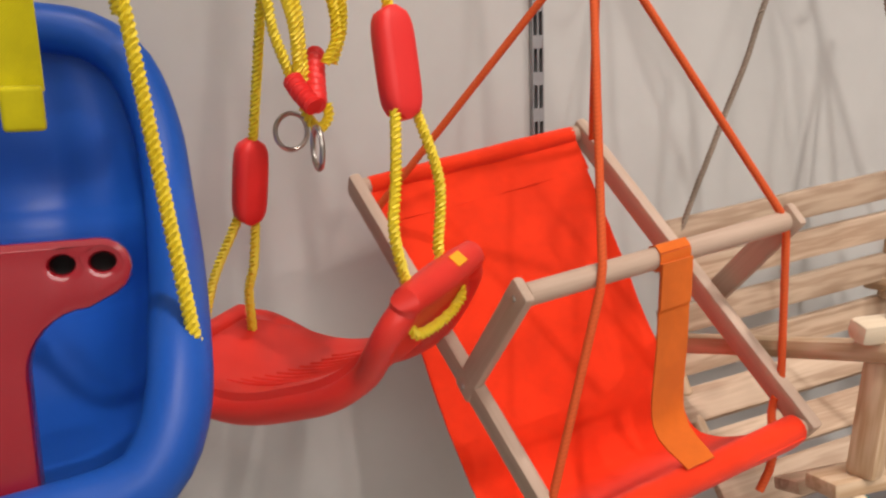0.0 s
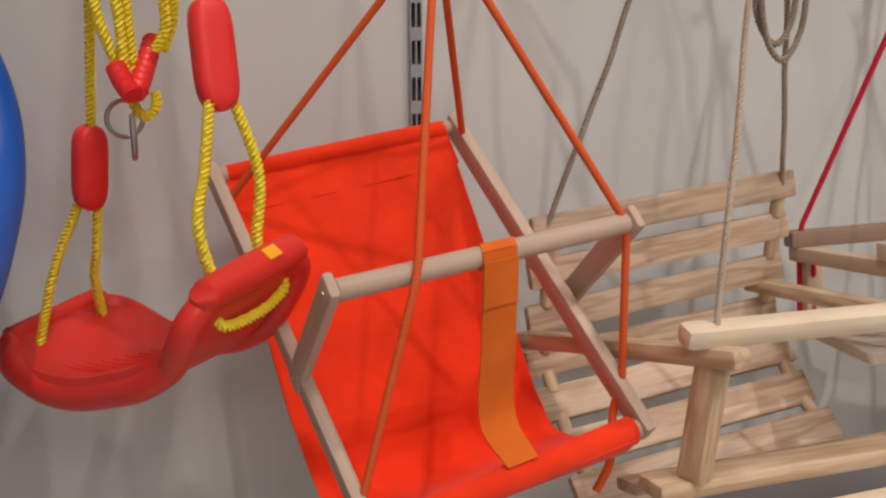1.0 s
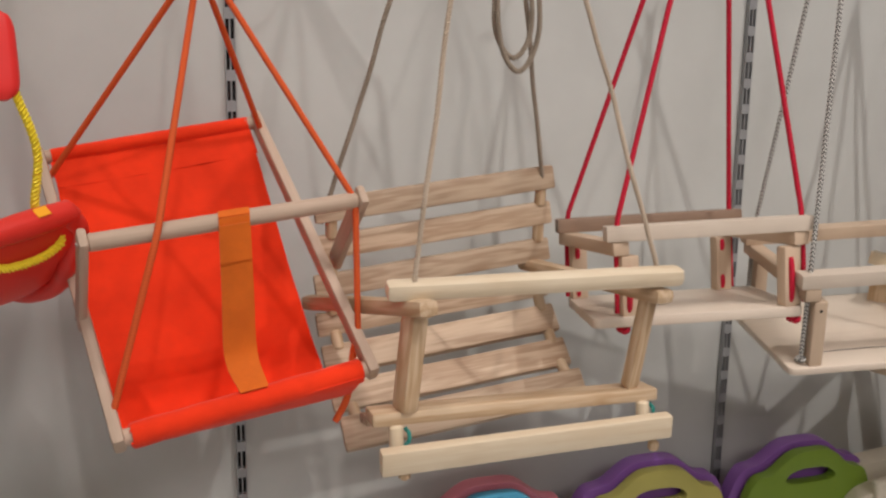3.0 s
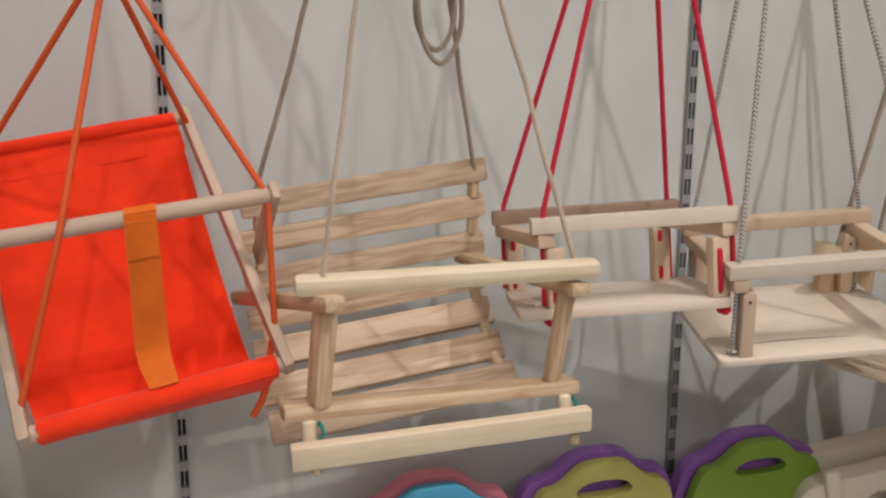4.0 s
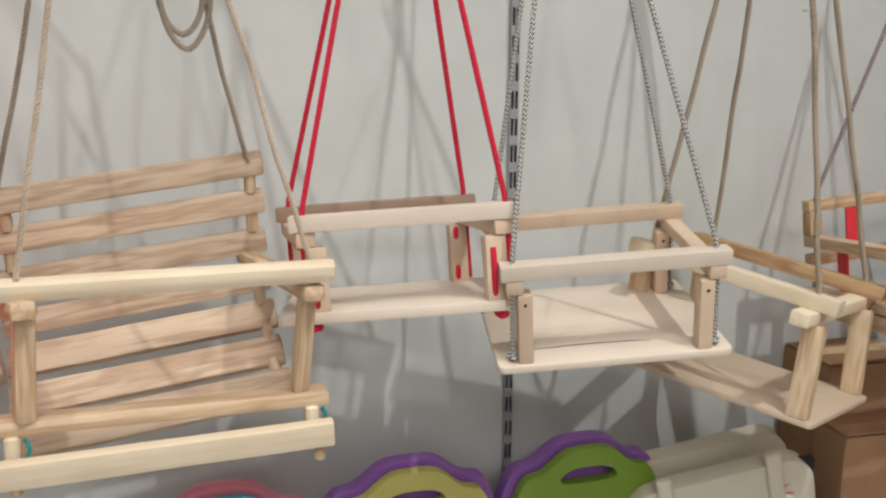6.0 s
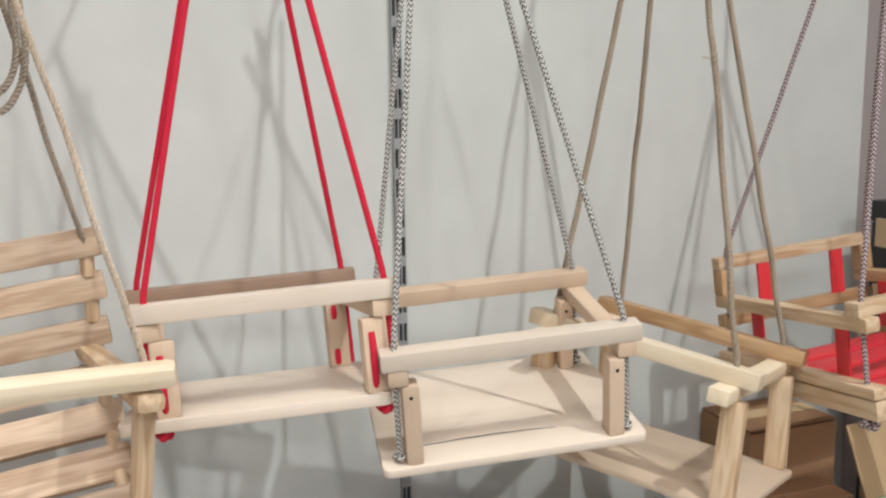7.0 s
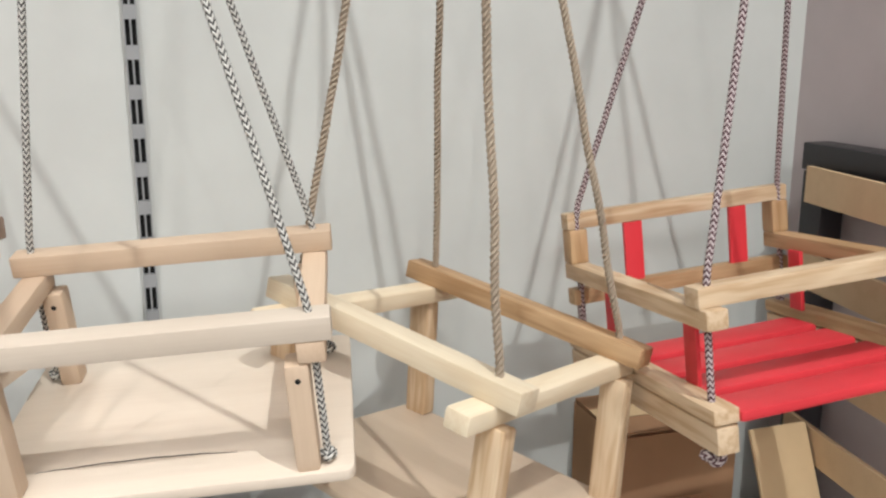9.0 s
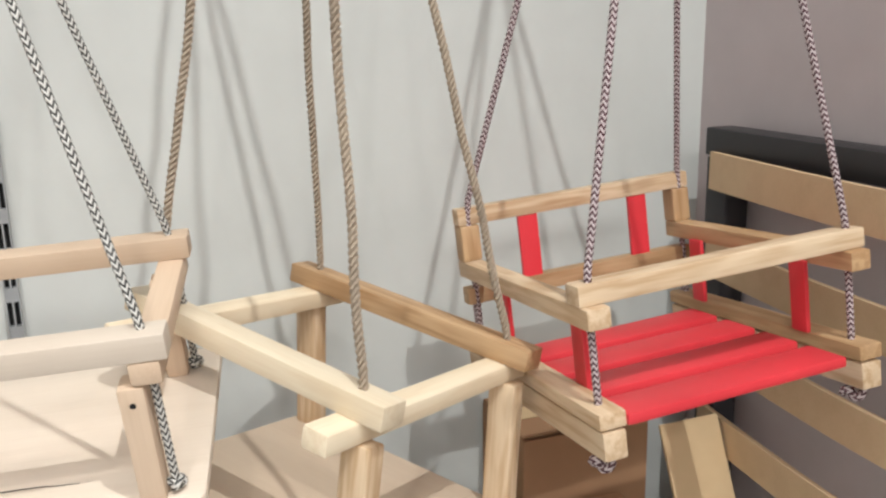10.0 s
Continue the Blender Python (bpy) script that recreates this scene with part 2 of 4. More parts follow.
GREEN_PL = plain("green_plastic", (0.17, 0.28, 0.03), 0.45, 0.4, 300, 0.1, 0.06)
YELLOW_PL = plain("olive_yellow_plastic", (0.40, 0.37, 0.10), 0.45, 0.4, 300, 0.1, 0.06)
CYAN_PL = plain("sky_blue_plastic", (0.07, 0.40, 0.62), 0.45, 0.4, 300, 0.1, 0.06)
PURPLE_PL = plain("purple_plastic", (0.25, 0.10, 0.38), 0.4, 0.45, 300, 0.08, 0.06)
PINK_PL = plain("pink_plastic", (0.70, 0.22, 0.28), 0.4, 0.45, 300, 0.08, 0.06)
BLACK_PL = plain("black_plastic", (0.02, 0.02, 0.022), 0.5, 0.4, 300, 0.08, 0.1)
PAPER = plain("white_paper", (0.82, 0.82, 0.80), 0.6, 0.3, 300, 0.05, 0.03)
PRINT_GREEN = plain("green_print", (0.13, 0.36, 0.10), 0.5, 0.4, 40, 0.02, 0.25)
PRINT_RED = plain("red_print", (0.7, 0.05, 0.05), 0.5, 0.4, 40, 0.02, 0.1)
PRINT_DARK = plain("dark_print", (0.06, 0.06, 0.06), 0.5, 0.4, 40, 0.02, 0.1)
TEAL_TWINE = strand("teal_twine", (0.05, 0.36, 0.32), (0.02, 0.18, 0.16), 0.8, 0.2)

# ---- building helpers ----
V = Vector
PLACE = {}


def thing(name, at, label, category, group="", kind=""):
    ob = new(name)
    ob.empty_display_size = 0.05
    ob.location = at
    PLACE[ob.name] = Matrix.Translation(at)
    return tagged(ob, label, category, group, kind)


def part(name, bm, material, parent=None, label="", m=None, smooth=True):
    """Links a bmesh as one mesh object at the pose m under parent."""
    me = bpy.data.meshes.new(name)
    bm.normal_update()
    bm.to_mesh(me)
    bm.free()
    if smooth:
        me.shade_smooth()
        me.set_sharp_from_angle(angle=radians(40))
    me.materials.append(material)
    ob = new(name, me)
    m = m or Matrix()
    PLACE[ob.name] = m
    if parent:
        ob.parent = parent
        ob.matrix_basis = PLACE[parent.name].inverted() @ m
    else:
        ob.matrix_basis = m
    if label:
        tagged(ob, label)
    return ob


def axes(p0, p1, up=(0, 0, 1)):
    """A pose in the middle of p0 and p1 with local x along them and local z near up."""
    p0, p1 = V(p0), V(p1)
    x = (p1 - p0).normalized()
    y = V(up).cross(x).normalized()
    z = x.cross(y)
    m = Matrix((x, y, z)).transposed().to_4x4()
    m.translation = (p0 + p1) / 2
    return m


def box_bm(sx, sy, sz, bevel=0.002, segments=2, wobble=0.0, cuts=0, taper=0.0):
    bm = bmesh.new()
    bmesh.ops.create_cube(bm, size=1, matrix=Matrix.Diagonal((sx, sy, sz, 1)))
    if cuts:
        long_edges = [e for e in bm.edges if abs((e.verts[0].co - e.verts[1].co).x) > sx * 0.5]
        bmesh.ops.subdivide_edges(bm, edges=long_edges, cuts=cuts)
    if taper:
        for v in bm.verts:
            k = 1 - taper * (v.co.x / sx + 0.5)
            v.co.y *= k
    if bevel:
        sharp = [e for e in bm.edges if len(e.link_faces) == 2 and e.calc_face_angle(0) > 0.5]
        bmesh.ops.bevel(bm, geom=sharp, offset=bevel, segments=segments, profile=0.6, affect="EDGES")
    if wobble:
        o = V((random.random() * 50, random.random() * 50, 0))
        for v in bm.verts:
            n = noise.noise_vector(o + v.co * 9)
            v.co += V((0, n.y, n.z)) * wobble
    return bm


def bar(name, parent, p0, p1, width, thick, material, up=(0, 0, 1), bevel=0.003, label="", wobble=0.0006, cuts=6, over=0.0, taper=0.0):
    m = axes(p0, p1, up)
    length = (V(p1) - V(p0)).length + 2 * over
    return part(name, box_bm(length, width, thick, bevel, 2, wobble, cuts, taper), material, parent, label, m)


def smooth_path(pts, step=0.01):
    """Points every step metres along a Catmull-Rom curve through pts."""
    pts = [V(p) for p in pts]
    if len(pts) == 2:
        n = max(2, int((pts[1] - pts[0]).length / step))
        return [pts[0].lerp(pts[1], i / n) for i in range(n + 1)]
    ext = [pts[0] * 2 - pts[1]] + pts + [pts[-1] * 2 - pts[-2]]
    out = []
    for i in range(1, len(ext) - 2):
        a, b, c, d = ext[i - 1:i + 3]
        n = max(2, int((c - b).length / step))
        for k in range(n):
            u = k / n
            out.append(0.5 * (2 * b + (c - a) * u + (2 * a - 5 * b + 4 * c - d) * u * u + (3 * b - a - 3 * c + d) * u ** 3))
    out.append(pts[-1])
    return out


def taut(pts, r=0.012):
    """A straight-pulled line through pts: only the kinks are rounded."""
    pts = [V(p) for p in pts]
    out = [pts[0]]
    for a, b, c in zip(pts, pts[1:], pts[2:]):
        for q in (a, c):
            d = (q - b)
            out.append(b + d.normalized() * min(r, d.length * 0.4))
    out.append(pts[-1])
    res = []
    for a, b in zip(out, out[1:]):
        n = max(1, int((b - a).length / 0.03))
        res += [a.lerp(b, i / n) for i in range(n)]
    return res + [out[-1]]


def frames_along(path):
    """Pairs of side vectors along a path, turning as little as possible."""
    res = []
    side = None
    for i, p in enumerate(path):
        d = (path[min(i + 1, len(path) - 1)] - path[max(i - 1, 0)]).normalized()
        if side is None:
            side = d.orthogonal().normalized()
        side = (side - d * side.dot(d)).normalized()
        res.append((side, d.cross(side)))
    return res


def tube_into(bm, path, radius, sides=8, uv=None, closed=False, phase=None, offset=0.0, turns_per_m=0.0):
    """Adds a tube along path; with offset it winds round the path like one strand of a rope."""
    fr = frames_along(path)
    rings, along, total = [], [], 0.0
    centre = []
    for i, p in enumerate(path):
        if i:
            total += (path[i] - path[i - 1]).length
        along.append(total)
        if offset:
            a = phase + 2 * math.pi * turns_per_m * total
            p = p + (fr[i][0] * math.cos(a) + fr[i][1] * math.sin(a)) * offset
        centre.append(p)
    for i, p in enumerate(centre):
        r = radius(i / max(1, len(path) - 1)) if callable(radius) else radius
        rings.append([bm.verts.new(p + (fr[i][0] * math.cos(2 * math.pi * k / sides) + fr[i][1] * math.sin(2 * math.pi * k / sides)) * r) for k in range(sides)])
    n = len(rings)
    for i in range(n if closed else n - 1):
        a, b = rings[i], rings[(i + 1) % n]
        for k in range(sides):
            f = bm.faces.new((a[k], a[(k + 1) % sides], b[(k + 1) % sides], b[k]))
            if uv:
                vb = along[i + 1] if i + 1 < n else total
                for lp, c in zip(f.loops, ((k / sides, along[i]), ((k + 1) / sides, along[i]), ((k + 1) / sides, vb), (k / sides, vb))):
                    lp[uv].uv = c
    if not closed:
        bm.faces.new(rings[0][::-1])
        bm.faces.new(rings[-1])


def cord(name, parent, pts, radius, material, label="", sides=10, step=0.01, tight=True):
    bm = bmesh.new()
    uv = bm.loops.layers.uv.new("UVMap")
    tube_into(bm, taut(pts) if tight else smooth_path(pts, step), radius, sides, uv)
    return part(name, bm, material, parent, label)


def twisted(name, parent, pts, radius, material, label="", lay=0.028, strands=3, wander=0.0, tight=True):
    """A laid rope: strands that wind round one another."""
    path = smooth_path(taut(pts) if tight else pts, 0.0035)
    if wander:
        o = V((random.random() * 90, 3, 7))
        n = len(path)
        path = [p + noise.noise_vector(o + p * 11) * wander * min(1, 6 * i / n, 6 * (n - i) / n) for i, p in enumerate(path)]
    bm = bmesh.new()
    for s in range(strands):
        tube_into(bm, path, radius * 0.55, 5, None, False, 2 * math.pi * s / strands, radius * 0.52, 1 / lay)
    return part(name, bm, material, parent, label)


def knot(name, parent, at, size, material, cordr):
    """A figure-of-eight lump of cord."""
    bm = bmesh.new()
    uv = bm.loops.layers.uv.new("UVMap")
    pts = []
    for i in range(40):
        a = 2 * math.pi * i / 40
        pts.append(V(at) + V((math.sin(a) + 2 * math.sin(2 * a), math.cos(a) - 2 * math.cos(2 * a), -math.sin(3 * a))) * size / 3)
    tube_into(bm, pts, cordr, 6, uv, True)
    return part(name, bm, material, parent)


def dowel(name, parent, p0, p1, radius, material, label="", sides=14, swell=0.0):
    bm = bmesh.new()
    length = (V(p1) - V(p0)).length
    e = min(0.004, radius * 0.35)
    prof = [(-length / 2, radius - e), (-length / 2 + e, radius), (length / 2 - e, radius), (length / 2, radius - e)]
    rings = [[bm.verts.new((x, r * math.cos(2 * math.pi * k / sides), r * math.sin(2 * math.pi * k / sides))) for k in range(sides)] for x, r in prof]
    for a, b in zip(rings, rings[1:]):
        for k in range(sides):
            bm.faces.new((a[k], b[k], b[(k + 1) % sides], a[(k + 1) % sides]))
    bm.faces.new(rings[0])
    bm.faces.new(rings[-1][::-1])
    bmesh.ops.recalc_face_normals(bm, faces=bm.faces)
    return part(name, bm, material, parent, label, axes(p0, p1, (0.1, 0.2, 0.97)))


def thick_sheet(grid, thickness, du=0.0, dv=0.0):
    """A closed slab over a grid of points, thickened along the normals, UV in metres."""
    bm = bmesh.new()
    uv = bm.loops.layers.uv.new("UVMap")
    nj, ni = len(grid), len(grid[0])
    normals = []
    for j in range(nj):
        row = []
        for i in range(ni):
            a = grid[j][min(i + 1, ni - 1)] - grid[j][max(i - 1, 0)]
            b = grid[min(j + 1, nj - 1)][i] - grid[max(j - 1, 0)][i]
            row.append(a.cross(b).normalized())
        normals.append(row)
    top = [[bm.verts.new(grid[j][i] + normals[j][i] * thickness / 2) for i in range(ni)] for j in range(nj)]
    bot = [[bm.verts.new(grid[j][i] - normals[j][i] * thickness / 2) for i in range(ni)] for j in range(nj)]

    def quad(vs, cs):
        f = bm.faces.new(vs)
        for lp, c in zip(f.loops, cs):
            lp[uv].uv = c

    for j in range(nj - 1):
        for i in range(ni - 1):
            cs = [(i * du, j * dv), ((i + 1) * du, j * dv), ((i + 1) * du, (j + 1) * dv), (i * du, (j + 1) * dv)]
            quad((top[j][i], top[j][i + 1], top[j + 1][i + 1], top[j + 1][i]), cs)
            quad((bot[j][i], bot[j + 1][i], bot[j + 1][i + 1], bot[j][i + 1]), [cs[0], cs[3], cs[2], cs[1]])
    for i in range(ni - 1):
        for j in (0, nj - 1):
            quad((top[j][i], bot[j][i], bot[j][i + 1], top[j][i + 1]) if j == 0 else (top[j][i], top[j][i + 1], bot[j][i + 1], bot[j][i]), [(0, 0)] * 4)
    for j in range(nj - 1):
        for i in (0, ni - 1):
            quad((top[j][i], top[j + 1][i], bot[j + 1][i], bot[j][i]) if i == 0 else (top[j][i], bot[j][i], bot[j + 1][i], top[j + 1][i]), [(0, 0)] * 4)
    bmesh.ops.recalc_face_normals(bm, faces=bm.faces)
    return bm


def outline_slab(points, thickness, bevel=0.004, holes=()):
    """A flat slab in local x, z with a rounded outline and holes through it; thickness along y."""
    bm = bmesh.new()
    edges = []
    for ring in (points, *holes):
        vs = [bm.verts.new((x, 0, z)) for x, z in ring]
        edges += [bm.edges.new((vs[i], vs[(i + 1) % len(vs)])) for i in range(len(vs))]
    bmesh.ops.triangle_fill(bm, use_beauty=True, use_dissolve=False, edges=edges)
    faces = bm.faces[:]
    ext = bmesh.ops.extrude_face_region(bm, geom=faces)
    moved = [g for g in ext["geom"] if isinstance(g, bmesh.types.BMVert)]
    for v in moved:
        v.co.y += thickness
    for v in bm.verts:
        v.co.y -= thickness / 2
    bmesh.ops.recalc_face_normals(bm, faces=bm.faces)
    if bevel:
        sharp = [e for e in bm.edges if len(e.link_faces) == 2 and e.calc_face_angle(0) > 1.2]
        bmesh.ops.bevel(bm, geom=sharp, offset=bevel, segments=2, profile=0.6, affect="EDGES", clamp_overlap=True)
    return bm


class Local:
    """A tilted frame of a hanging seat: u along it, v towards its back, w up."""

    def __init__(self, origin, u, v, square=True):
        self.o = V(origin)
        self.u = V(u).normalized()
        self.v = (V(v) - self.u * V(v).dot(self.u) * (1 if square else 0)).normalized()
        self.w = self.u.cross(self.v).normalized()

    def __call__(self, a, b, c):
        return self.o + self.u * a + self.v * b + self.w * c


# ---- the room ----
WALL_Y, CORNER_X = 1.175, 2.56


def slab(name, x0, x1, y0, y1, z0, z1, material, label, category):
    m = pose((x0 + x1) / 2, (y0 + y1) / 2, (z0 + z1) / 2)
    ob = part(name, box_bm(x1 - x0, y1 - y0, z1 - z0, 0), material, None, "", m, False)
    return tagged(ob, label, category, "", "structure")


slab("wall_north", -2.6, CORNER_X, WALL_Y, 1.30, 0, 4.5, WALL, "smooth off-white shop display wall panel", "wall")
slab("wall_east", CORNER_X, 2.67, -6.5, 1.30, 0, 4.5, SIDE_WALL, "plain pinkish grey painted side wall", "wall")
slab("wall_west", -2.72, -2.6, -6.5, 1.30, 0, 4.5, WALL, "plain off-white painted wall", "wall")
slab("wall_south", -2.72, 2.67, -6.62, -6.5, 0, 4.5, WALL, "plain off-white painted wall", "wall")
slab("floor", -2.72, 2.67, -6.62, 1.30, -0.1, 0, FLOOR, "plain grey shop floor", "floor")
slab("ceiling", -2.72, 2.67, -6.62, 1.30, 4.5, 4.6, CEILING, "plain white ceiling", "ceiling")


def upright(x):
    """A slotted steel shelf upright with two rows of slots every 50 mm."""
    ob = thing("slotted_upright", (x, WALL_Y, 0.02), "grey steel slotted shelf upright fixed to the wall", "shelf upright", "slotted uprights on the wall")
    # black backing strip: paints the shade that shows through the slots
    part("channel", box_bm(0.0155, 0.002, 3.2, 0), SLOT, ob, "near-black strip standing in for shade inside the channel", pose(x, WALL_Y - 0.0013, 1.62), False)
    bm = bmesh.new()

    def add(cx, cz, sx, sz, sy=0.010, cy=-0.0075):
        bmesh.ops.create_cube(bm, size=1, matrix=Matrix.Translation((cx, cy, cz)) @ Matrix.Diagonal((sx, sy, sz, 1)))

    for cx, sx in ((-0.0076, 0.0016), (0.0, 0.0022), (0.0076, 0.0016)):
        add(cx, 0, sx, 3.2)
    for i in range(64):
        for cx in (-0.0039, 0.0039):
            add(cx, -1.6 + 0.025 + i * 0.05, 0.0058, 0.018, 0.0094, -0.0075)
    part("front_plate", bm, UPRIGHT, ob, "", pose(x, WALL_Y, 1.62), False)
    return ob


upright(0.529)
upright(1.519)


def display_rail():
    """The bar above with the hooks from which the swings hang."""
    ob = thing("display_rail", (1.0, WALL_Y, 2.03), "plain grey steel hanging rail with straight hooks on the wall", "display rail")
    bar("crossbar", ob, (-0.6, WALL_Y - 0.022, 2.03), (2.4, WALL_Y - 0.022, 2.03), 0.02, 0.03, UPRIGHT, bevel=0.002)
    for x in HOOKS:
        bm = bmesh.new()
        tube_into(bm, smooth_path([(x, WALL_Y - 0.03, 2.03), (x, 0.86, 2.03), (x, 0.80, 2.035), (x, 0.78, 2.06)], 0.01), 0.004, 8)
        part("hook", bm, STEEL, ob)


HOOKS = [-0.12, 0.20, 0.478, 0.866, 1.20, 1.45, 1.836, 2.20]
display_rail()

# ---- orange canvas swing ----


def canvas_swing():
    sw = thing("canvas_swing", (0.46, 0.9, 1.05), "bright orange canvas toddler swing with grey wooden rails", "swing", "swings on the wall")
    tl, tr, fl, fr = V((0.243, 1.072, 1.370)), V((0.563, 1.100, 1.422)), V((0.352, 0.727, 1.056)), V((0.680, 0.781, 1.104))
    n = (tr - tl).cross(fl - tl).normalized()
    n = n if n.z > 0 else -n
    bar("side_rail", sw, tl, fl, 0.016, 0.034, GREYED, n, 0.006, over=0.012)
    bar("side_rail", sw, tr, fr, 0.016, 0.034, GREYED, n, 0.006, over=0.012)
    e = (tr - tl).normalized()
    dowel("top_dowel", sw, tl - e * 0.006, tr + e * 0.006, 0.011, GREYED)
    e2 = (fr - fl).normalized()
    dowel("front_dowel", sw, fl - e2 * 0.006, fr + e2 * 0.006, 0.011, GREYED)
    bl, br = V((0.326, 0.757, 1.296)), V((0.668, 0.811, 1.333))
    jl, jr = V((0.310, 0.862, 1.178)), V((0.654, 0.917, 1.232))
    dowel("safety_bar", sw, bl, br, 0.0115, GREYED)
    for a, b, s in ((bl, jl, -0.004), (br, jr, 0.004)):
        bar("arm_plate", sw, a + e * s, b + e * s, 0.012, 0.030, GREYED, e.cross(a - b), 0.005, over=0.014)
        for q in (a, b):
            dowel("screw", sw, q + e * (s - 0.008), q + e * (s + 0.008), 0.0035, STEEL, "small steel screw head", 8)
    # canvas: down the back, a fold, then forward over the front dowel
    inset = 0.016
    side = (fl - tl).length
    prof = smooth_path([(0.010, 0.0, 0), (0.35, 0.062, 0), (0.62, 0.118, 0), (0.76, 0.150, 0), (0.82, 0.156, 0), (0.88, 0.128, 0), (0.945, 0.064, 0), (0.99, 0.004, 0), (1.0, -0.014, 0)], 0.022)
    seat = [(tl + (fl - tl) * q.x - n * q.y, tr + (fr - tr) * q.x - n * q.y) for q in prof]
    grid = []
    for j, (a, b) in enumerate(seat):
        row = []
        for i in range(25):
            u = i / 24
            slip = math.sin(math.pi * min(1, j / (len(seat) - 1)) ** 1.2)
            p = (a + e * (inset - 0.024 * slip)).lerp(b - e * (inset + 0.010 * slip), u)
            k = noise.noise(V((u * 5, j * 0.22, 3))) * 0.004 + noise.noise(V((u * 14, j * 0.6, 9))) * 0.0012
            row.append(p - n * (0.010 * math.sin(math.pi * u) * math.sin(math.pi * j / (len(seat) - 1)) - k))
        grid.append(row)
    part("canvas", thick_sheet(grid, 0.0025, 0.0125, 0.012), CANVAS, sw, "orange woven canvas seat with soft creases")
    # tunnel hems round both dowels
    for a, b, r in ((tl, tr, 0.0118), (fl, fr, 0.0165)):
        bm = bmesh.new()
        uv = bm.loops.layers.uv.new("UVMap")
        path = [(a + e * inset).lerp(b - e * inset, i / 24) + n * noise.noise(V((i * 0.4, 1, r * 99))) * 0.0015 for i in range(25)]
        tube_into(bm, path, lambda u: r * (1 + 0.05 * noise.noise(V((u * 9, r * 50, 0)))), 14, uv)
        part("hem", bm, CANVAS, sw)
    for s0, s1, lift in ((0.012, 0.105, 0.0034),):
        strip = []
        for k in range(5):
            q = s0 + (s1 - s0) * k / 4
            a, b = tl + (fl - tl) * q - n * 0.18 * q, tr + (fr - tr) * q - n * 0.18 * q
            strip.append([(a + e * (inset - 0.004)).lerp(b - e * (inset - 0.001), i / 24) + n * (lift - 0.010 * math.sin(math.pi * i / 24) * math.sin(math.pi * q) + 0.0012 * noise.noise(V((i * 0.5, k, 2)))) for i in range(25)])
        part("hem_flap", thick_sheet(strip, 0.0022, 0.0125, 0.008), CANVAS, sw)
    # the loose lower edge of the front hem hangs under the front dowel, deeper at one end
    drop = []
    for k in range(7):
        q = k / 6
        drop.append([(fl + e2 * inset).lerp(fr - e2 * (inset + 0.012 * q), i / 24) + V((0, -0.0150 + 0.038 * q ** 1.4, -0.004 - (0.020 + 0.014 * i / 24) * q)) + n * 0.0014 * noise.noise(V((i * 0.35, k * 0.5, 5))) for i in range(25)])
    part("front_hem", thick_sheet(drop, 0.0025, 0.0125, 0.008), CANVAS, sw)
    # strap from the bar to the front
    sb0, sb1 = bl.lerp(br, 0.455), bl.lerp(br, 0.57)
    f0, f1 = fl.lerp(fr, 0.455) + V((0, -0.008, 0.018)), fl.lerp(fr, 0.565) + V((0, -0.008, 0.018))
    mid0, mid1 = fl.lerp(fr, 0.405) + V((0, 0.035, 0.055)), fl.lerp(fr, 0.535) + V((0, 0.035, 0.055))
    wrap = []
    for k in range(8):
        a = radians(-60 + k * 51)
        off = V((0, math.sin(a), math.cos(a))) * 0.0135
        wrap.append((sb0 + off, sb1 + off))
    left = smooth_path([sb0 + V((0, -0.0135, -0.004)), sb0.lerp(mid0, 0.5) + V((0, -0.006, 0)), mid0, f0], 0.012)
    right = smooth_path([sb1 + V((0, -0.0135, -0.004)), sb1.lerp(mid1, 0.5) + V((0, -0.006, 0)), mid1, f1], 0.012)
    m = min(len(left), len(right))
    rows = [[left[round(j * (len(left) - 1) / (m - 1))].lerp(right[round(j * (len(right) - 1) / (m - 1))], i / 6) for i in range(7)] for j in range(m)]
    part("strap", thick_sheet(rows, 0.002, 0.006, 0.012), WEBBING, sw, "orange webbing crotch strap")
    part("strap_fold", thick_sheet([[p + V((0, -0.0028, 0.001)) for p in row] for row in rows[:5]], 0.002, 0.006, 0.012), WEBBING, sw, "folded and stitched strap end")
    part("strap_loop", thick_sheet([[a.lerp(b, i / 6) for i in range(7)] for a, b in wrap], 0.002, 0.006, 0.01), WEBBING, sw)
    # cords
    hook = V((0.478, 0.845, 2.036))
    r = 0.0045
    tlh, trh = tl.lerp(fl, 0.07) + V((0.006, -0.006, -0.004)), tr.lerp(fr, 0.055)
    ends = [V((0.512, 0.868, 1.70)), V((0.446, 0.830, 1.70)), V((0.445, 0.903, 1.70)), V((0.485, 0.925, 1.70))]
    cord("rope", sw, [tlh, ends[0], hook], r, ORANGE_CORD, "orange braided rope")
    cord("rope", sw, [trh, ends[1], hook], r, ORANGE_CORD)
    cord("rope", sw, [fr.lerp(tr, 0.10) + n * 0.004, br + V((-0.004, -0.004, 0.0)), ends[2], hook], r, ORANGE_CORD)
    cord("rope", sw, [fl.lerp(tl, 0.06) + n * 0.005, bl.lerp(br, 0.24) + V((0, -0.017, 0)), ends[3], hook], r, ORANGE_CORD)
    cord("rope_end", sw, [fr.lerp(tr, 0.09) - e * 0.006 - n * 0.004, fr.lerp(tr, 0.07) - e * 0.012 - n * 0.020, fr - e * 0.030 - V((0, -0.02, 0.040)), fr - e * 0.048 - V((0, -0.02, 0.072))], 0.0050, ORANGE_CORD, "orange rope tail", 10, 0.01, False)


canvas_swing()

# ---- slatted pine chair swing ----


